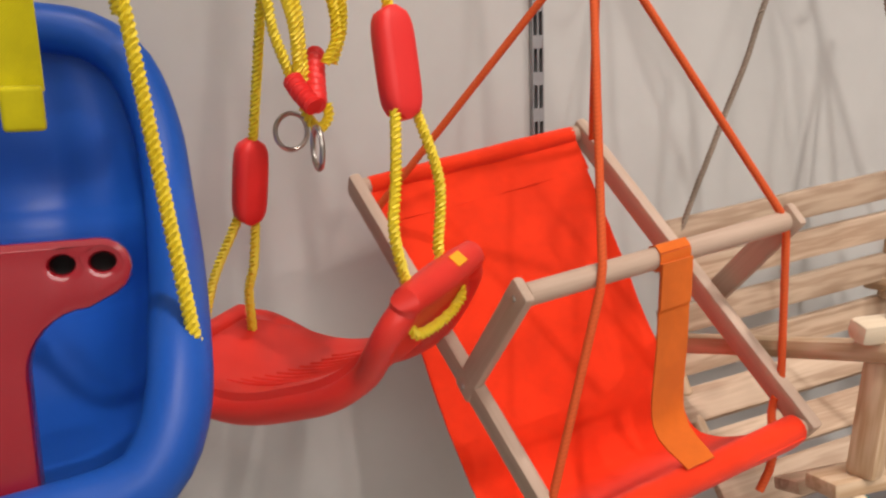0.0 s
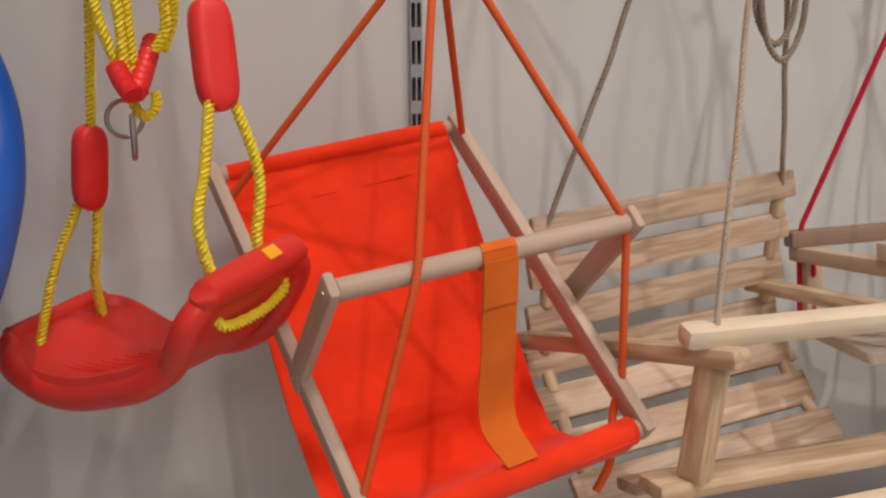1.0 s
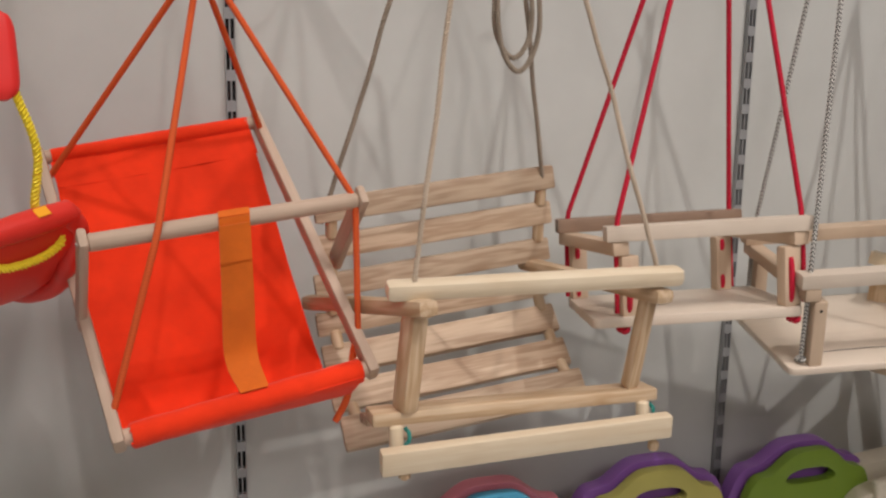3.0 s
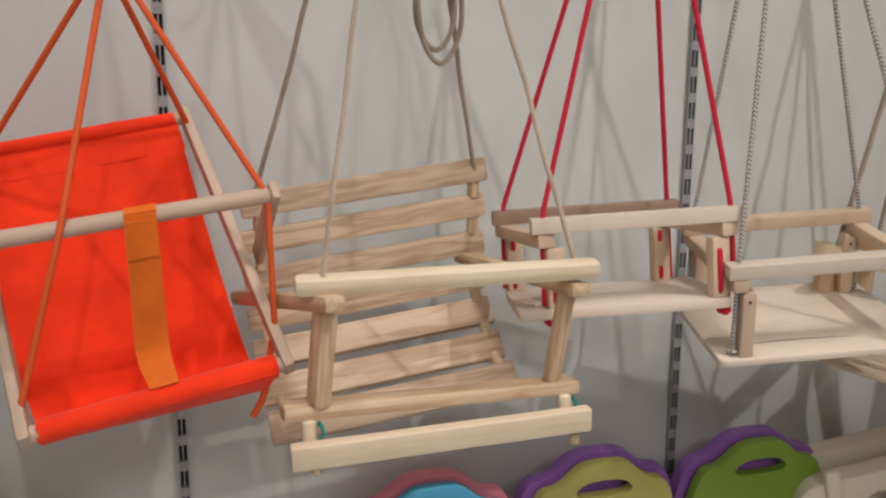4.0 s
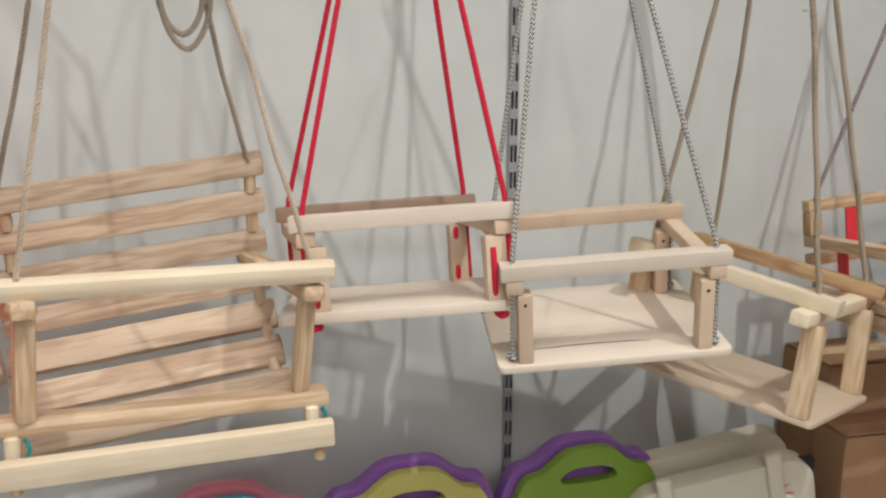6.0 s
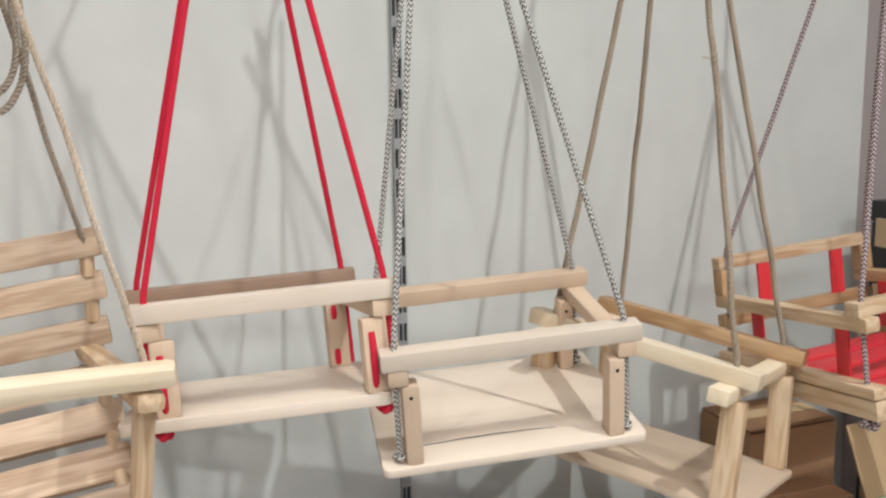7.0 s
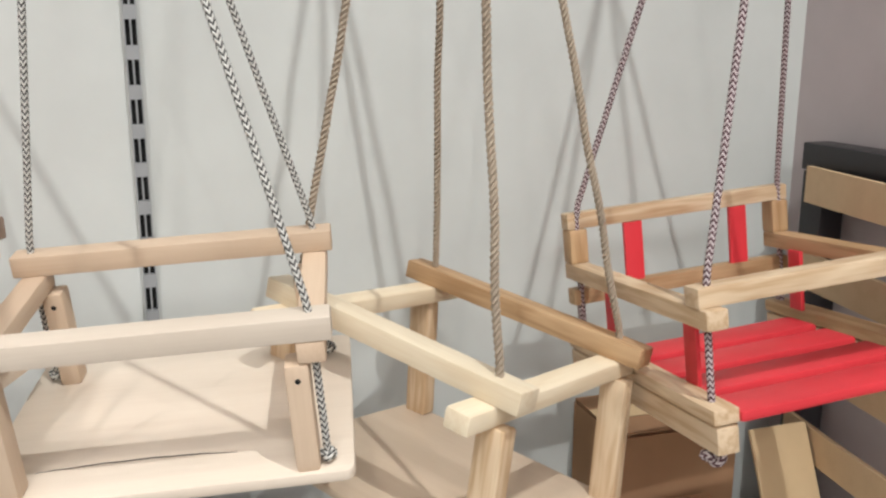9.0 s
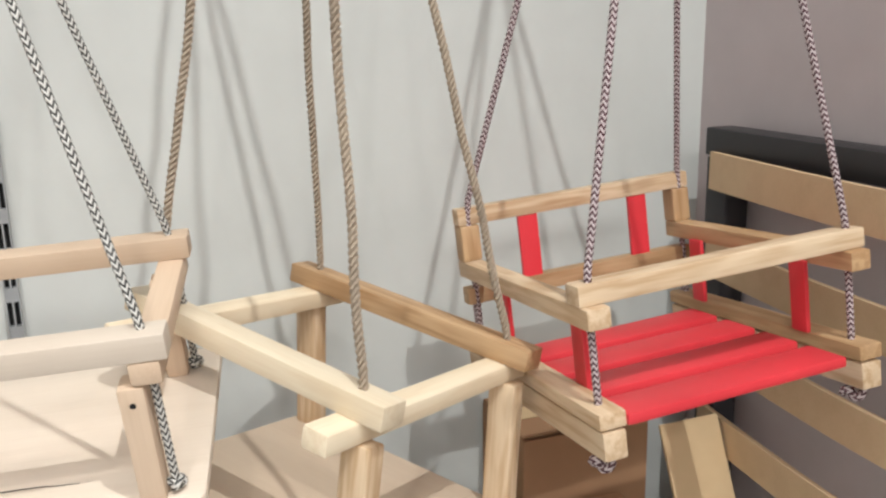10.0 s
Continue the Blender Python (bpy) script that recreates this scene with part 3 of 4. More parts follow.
def slat_chair():
    sw = thing("slatted_swing", (0.87, 0.86, 1.0), "pine slatted child swing chair with jute ropes and safety bar", "swing", "swings on the wall")
    # right ends of the slats (middle of the end) and how each leans
    slats = [((1.040, 1.003, 1.338), 0.039), ((1.041, 1.012, 1.277), 0.039), ((1.043, 1.019, 1.213), 0.039), ((1.047, 1.030, 1.146), 0.039)]
    seat = [((1.053, 1.000, 1.094), 0.05, 0.35), ((1.058, 0.958, 1.045), 0.05, 0.35), ((1.066, 0.905, 1.005), 0.055, 0.25)]
    run = V((-0.402, 0.004, -0.050))
    for p, h in slats:
        bar("back_slat", sw, V(p) + run, p, 0.017, h, PINE_SLAT, (0, 0.12, 1), 0.005, wobble=0.0012)
    for p, w, tilt in seat:
        bar("seat_slat", sw, V(p) + run, p, w, 0.017, PINE_SLAT, (0, -0.75, 0.66), 0.005, wobble=0.0012)
    # round wooden spacers between the slats at both ends
    chain = [V(p) for p, _ in slats] + [V(s[0]) for s in seat]
    for a, b in zip(chain, chain[1:]):
        for k in (0.05, 0.93):
            o = run * k
            dowel("spacer", sw, (a + o).lerp(b + o, 0.22), (a + o).lerp(b + o, 0.78), 0.0095, PINE)
    bar("seat_slat", sw, (0.668, 0.742, 1.048), (1.092, 0.742, 1.048), 0.050, 0.019, PINE, (0, 0.1, 1), 0.005, wobble=0.001)
    bar("front_board", sw, (0.672, 0.688, 1.005), (1.091, 0.680, 1.019), 0.020, 0.034, PINE_PALE, (0, -0.1, 1), 0.004, "pale planed pine board", 0.0005)
    bar("seat_slat", sw, (0.672, 0.80, 1.022), (1.085, 0.80, 1.026), 0.045, 0.016, PINE_SLAT, (0, 0.25, 1), 0.004)
    for x in (0.700, 1.068):
        dowel("spacer", sw, (x, 0.714, 1.012), (x, 0.720, 1.042), 0.010, PINE_PALE)
        dowel("peg", sw, (x + 0.005, 0.690, 0.978), (x + 0.005, 0.690, 0.992), 0.008, PINE)
        twisted("twine", sw, [(x + 0.012, 0.722, 1.010), (x + 0.022, 0.716, 1.022), (x + 0.014, 0.724, 1.036)], 0.003, TEAL_TWINE, "teal twine")
    # safety bar, arms and front legs
    bar("safety_bar", sw, (0.686, 0.722, 1.226), (1.100, 0.690, 1.234), 0.030, 0.025, PINE_PALE, (0, -0.2, 1), 0.0095, "pale pine safety bar", 0.0008)
    bar("arm", sw, (0.630, 1.015, 1.142), (0.734, 0.680, 1.210), 0.032, 0.024, PINE, (0, 0.1, 1), 0.0105, wobble=0.001)
    bar("arm", sw, (1.010, 1.045, 1.182), (1.072, 0.678, 1.206), 0.032, 0.022, PINE, (0, 0.1, 1), 0.010, wobble=0.001)
    bar("leg", sw, (0.715, 0.728, 1.058), (0.726, 0.722, 1.194), 0.034, 0.026, PINE, (1, 0.3, 0), 0.008, wobble=0.001)
    bar("leg", sw, (1.054, 0.735, 1.058), (1.066, 0.717, 1.197), 0.020, 0.023, PINE, (1, 0.3, 0), 0.007, wobble=0.001)
    hook = V((0.866, 0.862, 2.036))
    s1l, s1r = chain[0] + run * 0.97, chain[0] + run * 0.04
    twisted("rope", sw, [s1l + V((0, 0, -0.02)), hook], 0.0042, HEMP, "grey jute rope", 0.018, 3, 0.003)
    twisted("rope", sw, [s1r + V((0, 0, -0.02)), (0.985, 0.965, 1.47), hook], 0.0042, HEMP, "", 0.018, 3, 0.003)
    twisted("rope", sw, [(0.722, 0.712, 1.205), (0.722, 0.714, 1.235), hook], 0.0039, PALE_JUTE, "", 0.018, 3, 0.003)
    twisted("rope", sw, [(1.071, 0.704, 1.205), (1.071, 0.704, 1.240), hook], 0.0039, PALE_JUTE, "", 0.018, 3, 0.003)
    # the tied-up spare rope hangs in two loops
    c = V((0.936, 0.926, 1.60))
    for dx, low, half, back in ((0.0, -0.092, 0.034, 0.0), (-0.006, -0.072, 0.030, 0.008)):
        pts = [c + V((dx - half * 0.6, back, 0.20)), c + V((dx - half, back - 0.006, 0.02)), c + V((dx - half * 0.8, back - 0.01, low * 0.62)), c + V((dx + 0.002, back - 0.012, low)),
               c + V((dx + half * 0.9, back - 0.008, low * 0.55)), c + V((dx + half, back - 0.004, 0.03)), c + V((dx + half * 0.3, back, 0.20))]
        twisted("rope_coil", sw, pts, 0.0045, HEMP, "coiled spare jute rope", 0.018, 3, 0.002, False)
    twisted("rope_coil", sw, [c + V((-0.012, 0, 0.18)), hook + V((-0.004, 0, 0))], 0.0045, HEMP, "", 0.018)
    twisted("rope_coil", sw, [c + V((0.02, 0, 0.18)), hook + V((0.004, 0, 0))], 0.0045, HEMP, "", 0.018)


slat_chair()

# ---- board seats with rails ----


def rail_seat(name, label, f, hu, hv, mats, rope_pts, hook, rope, rope_label, twist, drop=0.145, over_u=0.012, over_v=0.015, seat_pad=0.015, rail=(0.030, 0.026), cross_over=None, post=(0.032, 0.020), red_slots=False, seat_t=0.013, g=None, post_in=0.020, spread=1.0, seat_back=0.0, front_out=0.0, tie=None):
    """A flat seat board under four posts, two long rails above two cross rails."""
    front, back, cross, posts, board = mats
    g = g or Local(f(0, 0, -drop), f.u, f.v, False)
    side = {-1: -hv - front_out, 1: hv}
    sw = thing(name, f(0, 0, -drop - 0.02), label, "swing", "swings on the wall")
    rw, rh = rail
    up = f.w
    bar("front_rail", sw, f(-hu, side[-1], -rh / 2), f(hu, side[-1], -rh / 2), rw, rh, front, up, 0.0025, over=over_u, wobble=0.0004)
    bar("back_rail", sw, f(-hu, hv, -rh / 2), f(hu, hv, -rh / 2), rw, rh, back, up, 0.0025, over=over_u, wobble=0.0004)
    cz = -rh - rh / 2 + 0.001
    co = over_v if cross_over is None else cross_over
    for s in (-1, 1):
        bar("cross_rail", sw, f(s * (hu - 0.006), side[-1], cz), f(s * (hu - 0.006), hv, cz), rw * 0.93, rh * 0.92, PINE_PALE if twist else cross, up, 0.004, over=co, wobble=0.0004)
        for t in (-1, 1):
            px = s * (hu - post_in)
            bar("post", sw, f(px, side[t], -2 * rh + 0.001), g(px, t * hv * spread, 0), post[0], post[1], posts, f.v, 0.004, over=0.0005, wobble=0.0003)
            # a dark plug paints the shade of each peg hole; nothing is bored
            hole = f(px, side[t] - post[1] / 2 - 0.0004, -2 * rh - 0.014)
            if not twist and not red_slots:
                dowel("drilled_hole", sw, hole, hole + f.v * 0.004, 0.0036, SLOT, "dark plug painted as the shade of a drilled hole", 10)
            if red_slots and t > 0:
                for top_z, low_z in ((-2 * rh - 0.004, -2 * rh - 0.020), (-drop + 0.026, -drop + 0.006)):
                    cord("rope_loop", sw, [f(px - 0.004, t * hv - 0.009, top_z), f(px - 0.004, t * hv - 0.0135, (top_z + low_z) / 2), f(px - 0.004, t * hv - 0.009, low_z)], 0.0046, rope)
            elif red_slots:
                cord("rope_loop", sw, [f(px - 0.004, t * hv - 0.010, -2 * rh - 0.016), f(px - 0.004, t * hv - 0.0135, -2 * rh - 0.026), f(px - 0.004, t * hv - 0.0135, -drop + 0.016), f(px - 0.004, t * hv - 0.008, -drop + 0.008)], 0.0046, rope)
                knot("knot", sw, f(px + s * 0.008, t * hv, -drop - seat_t - 0.006), 0.008, rope, 0.0045)
    m = axes(g(-hu, seat_back / 2, -seat_t / 2), g(hu, seat_back / 2, -seat_t / 2), g.w)
    bm = bmesh.new()
    bmesh.ops.create_cube(bm, size=1, matrix=Matrix.Diagonal((2 * hu + 2 * seat_pad + 0.02, 2 * hv + 2 * seat_pad + 0.012 + seat_back, seat_t, 1)))
    corners = [e for e in bm.edges if abs(e.verts[0].co.z - e.verts[1].co.z) > seat_t * 0.5]
    bmesh.ops.bevel(bm, geom=corners, offset=0.011, segments=4, profile=0.5, affect="EDGES")
    rims = [e for e in bm.edges if len(e.link_faces) == 2 and e.calc_face_angle(0) > 1.0]
    bmesh.ops.bevel(bm, geom=rims, offset=0.002, segments=2, profile=0.5, affect="EDGES")
    part("seat", bm, board, sw, "flat wooden seat board", m)
    if seat_back:
        # long drying cracks in the board
        for a0, a1, b0, bend in ((-0.80, 0.42, -0.66, 0.005),):
            pts = [g(hu * (a0 + (a1 - a0) * k / 12), hv * b0 - bend * (2 * k / 12 - 1) ** 2 + 0.0006 * math.sin(k * 2.1), 0.0002) for k in range(13)]
            bm = bmesh.new()
            tube_into(bm, pts, lambda q: 0.0002 + 0.0005 * math.sin(math.pi * q), 6)
            part("crack", bm, SLOT, sw, "dark crack in the board")
    for (a, b, du), at in zip(rope_pts, ((-1, -1), (1, -1), (1, 1), (-1, 1))):
        s, t = at
        low = g(s * (hu - 0.002) + du, t * hv, 0.004)
        top = f(s * (hu - 0.004) + du, side[t], 0.0)
        end = V(tie or hook) + V((a, b, 0))
        if twist:
            twisted("rope", sw, [top - f.w * 0.02, top, top.lerp(end, 0.5), end], 0.0048, rope, rope_label, 0.02, 3, 0.0035)
        else:
            cord("rope", sw, [low, top, top.lerp(end, 0.4), end], 0.0041 if red_slots else 0.0037, rope, rope_label)
            if not red_slots:
                knot("knot", sw, g(s * (hu - 0.002), t * hv, 0.008), 0.0055, rope, 0.0042)
    if tie:
        cord("rope", sw, [V(tie) + V((0.002, 0, -0.01)), V(hook)], 0.0041, rope)
        knot("knot", sw, V(tie), 0.012, rope, 0.0045)
    return sw


tiny = [(-0.003, -0.003, 0), (0.003, -0.003, 0), (0.003, 0.003, 0), (-0.003, 0.003, 0)]
rail_seat("wooden_swing", "beech board swing with side rails and red ropes", Local((1.217, 0.902, 1.279), (0.312, -0.076, 0.021), (0.002, 0.180, -0.017), False), 0.147, 0.092,
          (BEECH_PALE, DARK_BEECH, BEECH, BEECH, BEECH_PALE), [(-0.002, -0.002, 0), (0.002, -0.002, 0.006), (0.002, 0.002, 0), (-0.002, 0.002, 0)], (1.20, 0.82, 2.036), RED_CORD, "red braided rope", False, 0.140, 0.014, 0.012, 0.008, (0.030, 0.024), None, (0.030, 0.022), True, 0.016, tie=(1.213, 0.836, 1.945))
rail_seat("wooden_swing", "pale birch board swing with black and white ropes", Local((1.525, 0.812, 1.238), (0.318, -0.070, 0.022), (0.048, 0.205, 0.030)), 0.153, 0.106,
          (BEECH_PALE, BEECH, BEECH, BEECH, BEECH_PALE), [(0.0, 0.0, 0), (-0.018, 0.0, 0), (-0.022, -0.03, 0), (0.01, 0.01, 0)], (1.455, 0.838, 2.036), GREY_CORD, "black and white braided rope", False, 0.154, 0.014, 0.014, 0.012, (0.028, 0.023), None, (0.022, 0.028), False, 0.012, None, 0.020, 1.0, 0.028)
rail_seat("wooden_swing", "pine board swing with rounded rails and jute ropes", Local((1.866, 0.867, 1.157), (0.158, -0.252, -0.043), (0.200, 0.116, -0.028)), 0.145, 0.110,
          (PINE_PALE, BROWN, PINE, PINE, PLY), tiny, (1.836, 0.845, 2.036), JUTE, "rough jute rope", True, 0.168, 0.032, 0.040, 0.021, (0.032, 0.024), 0.056, (0.033, 0.023), False, 0.010,
          Local((1.832, 0.860, 0.959), (0.150, -0.252, -0.027), (0.205, 0.120, -0.030)), -0.004, 1.14, 0.0, 0.026)



def frays(at, count):
    """Loose fibres that stand out of a jute rope."""
    ob = thing("jute_tuft", at, "small frayed jute tuft on the rope", "rope tuft")
    for i in range(count):
        a = i * 2.4
        d = V((math.cos(a), math.sin(a), 0.4 * math.sin(i * 1.7)))
        bm = bmesh.new()
        tube_into(bm, smooth_path([V(at), V(at) + d * 0.008, V(at) + d * 0.013 + V((0, 0, -0.003))], 0.003), 0.0006, 4)
        part("fibre", bm, JUTE, ob)


frays((1.832, 0.757, 1.565), 5)

# ---- chair swing with red slats ----


def red_slat_chair():
    f = Local((2.220, 0.832, 1.194), (0.355, -0.012, 0.028), (0.016, 0.36, -0.034))
    sw = thing("slatted_swing", f(0, 0, -0.16), "wooden chair swing with red slats and maroon striped ropes", "swing", "swings on the wall")
    hu, hv = 0.157, 0.162
    up = f.w
    for s in (-1, 1):
        bar("arm", sw, f(s * hu, -hv - 0.012, -0.011), f(s * hu, hv + 0.012, -0.011), 0.026, 0.022, BROWN if s > 0 else PINE, up, 0.003)
        bar("back_post", sw, f(s * hu, hv, 0), f(s * hu, hv, 0.046), 0.026, 0.026, BROWN, f.v, 0.003)
        bar("side_rail", sw, f(s * hu, -hv - 0.02, -0.110), f(s * hu, hv + 0.012, -0.110), 0.030, 0.017, PINE if s < 0 else BROWN, up, 0.003)
        bar("side_beam", sw, f(s * hu, -hv - 0.02, -0.136), f(s * hu, hv + 0.012, -0.136), 0.026, 0.030, PINE, up, 0.003)
        for v in (-0.095, 0.098):
            bar("side_slat", sw, f(s * (hu - 0.016 * s * s), v, -0.102), f(s * (hu - 0.016), v, -0.018), 0.006, 0.026, RED_PAINT, f.v, 0.002, "red painted slat")
    bar("front_bar", sw, f(-hu, -hv + 0.012, 0.011), f(hu, -hv + 0.012, 0.011), 0.028, 0.022, PINE, up, 0.003, over=0.015)
    bar("top_rail", sw, f(-hu, hv, 0.057), f(hu, hv, 0.057), 0.022, 0.022, PINE, up, 0.003, over=0.014)
    bar("lower_back_rail", sw, f(-hu, hv, -0.046), f(hu, hv, -0.046), 0.022, 0.022, BROWN, up, 0.003, over=0.012)
    for s in (-1, 1):
        dowel("spacer", sw, f(s * hu, hv, -0.11), f(s * hu, hv, -0.06), 0.004, PURPLE_CORD)
    for u in (-0.074, 0.090):
        bar("back_slat", sw, f(u, hv - 0.006, -0.045), f(u, hv - 0.006, 0.054), 0.028, 0.006, RED_PAINT, f.v, 0.002, "red painted slat")
    for i in range(4):
        v = -hv + 0.004 + i * 0.073
        bar("seat_slat", sw, f(-hu + 0.014, v, -0.112), f(hu - 0.036, v, -0.112), 0.056, 0.012, RED_PAINT, up, 0.004, "red painted slat")
    hook = V((2.195, 0.79, 2.036))
    for s in (-1, 1):
        for t in (-1, 1):
            top = f(s * hu, t * (hv - 0.008), 0.07 if t > 0 else 0.022)
            low = f(s * hu, t * (hv - 0.008), -0.158)
            cord("rope", sw, [low, top, top.lerp(hook, 0.5), hook + V((s * 0.003, t * 0.003, 0))], 0.0040, PURPLE_CORD, "maroon and white braided rope")
            knot("knot", sw, low - f.w * 0.004, 0.011, PURPLE_CORD, 0.005)


red_slat_chair()

# ---- red plastic seat with yellow ropes ----


def grip(parent, p0, p1, width, depth):
    """A rounded plastic grip on a rope."""
    m = axes(p0, p1, (0.3, -1, 0.1))
    length = (V(p1) - V(p0)).length
    bm = bmesh.new()
    n, k = 18, 24
    rings = []
    for i in range(n + 1):
        u = -1 + 2 * i / n
        r = (1 - abs(u) ** 5) ** 0.4 if abs(u) < 1 else 0.0
        r = max(r, 0.25)
        row = []
        for j in range(k):
            a = 2 * math.pi * j / k
            c, s = math.cos(a), math.sin(a)
            y = math.copysign(abs(c) ** 0.6, c) * width / 2 * r
            z = math.copysign(abs(s) ** 0.75, s) * depth / 2 * (0.5 + 0.5 * r)
            z *= 1 - 0.10 * math.exp(-((y / width) ** 2) * 90)
            row.append(bm.verts.new((u * length / 2, y, z)))
        rings.append(row)
    for a, b in zip(rings, rings[1:]):
        for j in range(k):
            bm.faces.new((a[j], b[j], b[(j + 1) % k], a[(j + 1) % k]))
    bm.faces.new(rings[0])
    bm.faces.new(rings[-1][::-1])
    bmesh.ops.recalc_face_normals(bm, faces=bm.faces)
    return part("grip", bm, RED_GRIP, parent, "red plastic rope grip", m)


def ring(parent, at, radius, r, turn):
    bm = bmesh.new()
    m = Euler([radians(x) for x in turn]).to_matrix()
    tube_into(bm, [V(at) + m @ V((math.cos(2 * math.pi * i / 28) * radius, 0, math.sin(2 * math.pi * i / 28) * radius)) for i in range(28)], r, 8, None, True)
    return part("ring", bm, STEEL, parent, "shiny steel ring")


def plastic_seat():
    sw = thing("plastic_swing", (0.17, 0.9, 1.16), "red moulded plastic swing seat with yellow ropes and grips", "swing", "swings on the wall")
    left, right = V((0.050, 1.050, 1.213)), V((0.256, 0.792, 1.314))
    u = (right - left).normalized()
    v = V((0.82, 0.51, 0.22))
    v = (v - u * v.dot(u)).normalized()
    w = u.cross(v)
    if w.z < 0:
        w = -w
    length = (right - left).length

    def at(s, k, h=0.0):
        half = 0.084 * max(0.55, 1 - abs(2 * s - 1) ** 16) ** 0.5
        half *= 1 - 0.10 * math.exp(-((s - 0.80) / 0.08) ** 2)
        dip = -0.078 * (1 - abs(2 * s - 1) ** 2.5) - 0.010 * k * math.exp(-((s - 0.5) / 0.3) ** 2)
        return left + u * (s * length) + v * (k * half) + w * (dip + h)

    nu, nv = 64, 22
    rows = []
    for i in range(nu + 1):
        s = 0.5 - 0.5 * math.cos(math.pi * i / nu)
        rows.append([at(s, k, (0.016 * abs(k) ** 3 - 0.020 * max(0, (abs(k) - 0.88) / 0.12) ** 2) * min(1, s / 0.2, (1 - s) / 0.2) ** 2) for k in (-1 + 2 * j / nv for j in range(nv + 1))])
    seat = part("seat", thick_sheet(rows, 0.017), RED_PLASTIC, sw, "dished red plastic seat with fine ribs")
    rim = [r[0] for r in rows] + rows[-1][1:-1] + [r[-1] for r in rows[::-1]] + rows[0][-2:0:-1]
    bm = bmesh.new()
    tube_into(bm, rim, lambda q: 0.0138 + 0.0036 * math.exp(-((q - 0.44) / 0.06) ** 2), 14, None, True)
    part("rim", bm, RED_PLASTIC, seat, "thick rounded red rim")
    for i in range(10):
        k = -0.66 + i * 0.13
        s0, s1 = 0.20 + 0.02 * i, 0.70 - 0.012 * (i - 5) ** 2 / 3
        bm = bmesh.new()
        tube_into(bm, [at(s0 + (s1 - s0) * j / 16, k + 0.05 * math.sin(math.pi * j / 16), 0.0088 + 0.016 * abs(k) ** 3) for j in range(17)], 0.0019, 6)
        part("rib", bm, RED_PLASTIC, seat)
    tip = (at(1.0, 0) - at(0.97, 0)).normalized()
    face = (tip - w * 0.30).normalized()
    mid = at(1.0, 0.30) + face * 0.0174
    part("sticker", box_bm(0.018, 0.014, 0.0014, 0.0004, 1), LABEL, seat, "small orange price sticker", axes(mid - v * 0.009, mid + v * 0.009, face))
    # rope of the front end, in two legs under the grip
    g0, g1 = V((0.237, 0.828, 1.462)), V((0.231, 0.845, 1.568))
    grip(sw, g0, g1, 0.042, 0.030)
    hook = V((0.200, 0.842, 2.036))
    lay = 0.016
    twisted("rope", sw, [g1 - V((0, 0, 0.01)), V((0.222, 0.85, 1.65)), hook], 0.0060, YELLOW_ROPE, "yellow twisted plastic rope", lay, 3, 0.001)
    twisted("rope", sw, [g0 + V((-0.010, -0.006, 0.012)), V((0.217, 0.795, 1.41)), V((0.208, 0.772, 1.36)), at(0.97, -0.62, 0.006)], 0.0060, YELLOW_ROPE, "", lay, 3, 0.001, False)
    twisted("rope", sw, [g0 + V((0.012, 0.004, 0.012)), V((0.270, 0.828, 1.40)), at(0.97, 0.42, 0.03), at(0.965, 0.45, 0.006)], 0.0060, YELLOW_ROPE, "", lay, 3, 0.001, False)
    twisted("rope", sw, [at(0.95, 0.66, -0.004), at(0.953, 0.60, -0.017), at(0.942, 0.25, -0.022), at(0.936, -0.15, -0.021), at(0.938, -0.52, -0.016), at(0.94, -0.58, -0.002)], 0.0060, YELLOW_ROPE, "", lay, 3, 0.001, False)
    # rope of the back end
    h0, h1 = V((0.103, 1.004, 1.348)), V((0.111, 0.990, 1.442))
    grip(sw, h0, h1, 0.038, 0.030)
    twisted("rope", sw, [h1 - V((0, 0, 0.01)), V((0.124, 0.937, 1.583)), hook + V((-0.006, 0.01, 0))], 0.0060, YELLOW_ROPE, "", lay, 3, 0.001)
    twisted("rope", sw, [h0 + V((-0.010, 0, 0.01)), V((0.060, 1.020, 1.28)), at(0.07, -0.55, 0.004)], 0.0060, YELLOW_ROPE, "", lay, 3, 0.001, False)
    twisted("rope", sw, [h0 + V((0.008, 0, 0.01)), V((0.106, 1.012, 1.30)), V((0.100, 1.030, 1.265)), at(0.07, 0.55, 0.004)], 0.0060, YELLOW_ROPE, "", lay, 3, 0.001, False)
    # gathered spare rope with plastic coil thimbles and rings
    c = V((0.160, 0.918, 1.50))
    loops = [[(-0.028, 0, 0.16), (-0.032, -0.004, 0.07), (-0.020, -0.008, 0.02), (-0.008, -0.008, -0.01)],
             [(-0.016, -0.01, 0.16), (-0.010, -0.014, 0.05), (-0.006, -0.016, -0.02), (0.008, -0.014, -0.046), (0.020, -0.010, -0.036), (0.020, -0.006, -0.022)],
             [(-0.004, 0.004, 0.16), (-0.002, 0.004, 0.06), (0.000, 0.0, 0.0)],
             [(0.012, 0.0, 0.12), (0.030, 0.0, 0.085), (0.034, 0.0, 0.045), (0.022, 0.0, 0.018)],
             [(0.020, 0.008, 0.13), (0.040, 0.006, 0.095), (0.042, 0.006, 0.055), (0.030, 0.004, 0.018)]]
    for pts in loops:
        ends = [c + V(p) for p in pts]
        if pts[0][2] > 0.15:
            ends = [hook + V((pts[0][0] * 0.2, 0.004, -0.01))] + ends
        else:
            ends = [c + V((0.0, 0.004, 0.125))] + ends
        twisted("rope_loop", sw, ends, 0.0060, YELLOW_ROPE, "gathered yellow rope", lay, 3, 0.001, False)
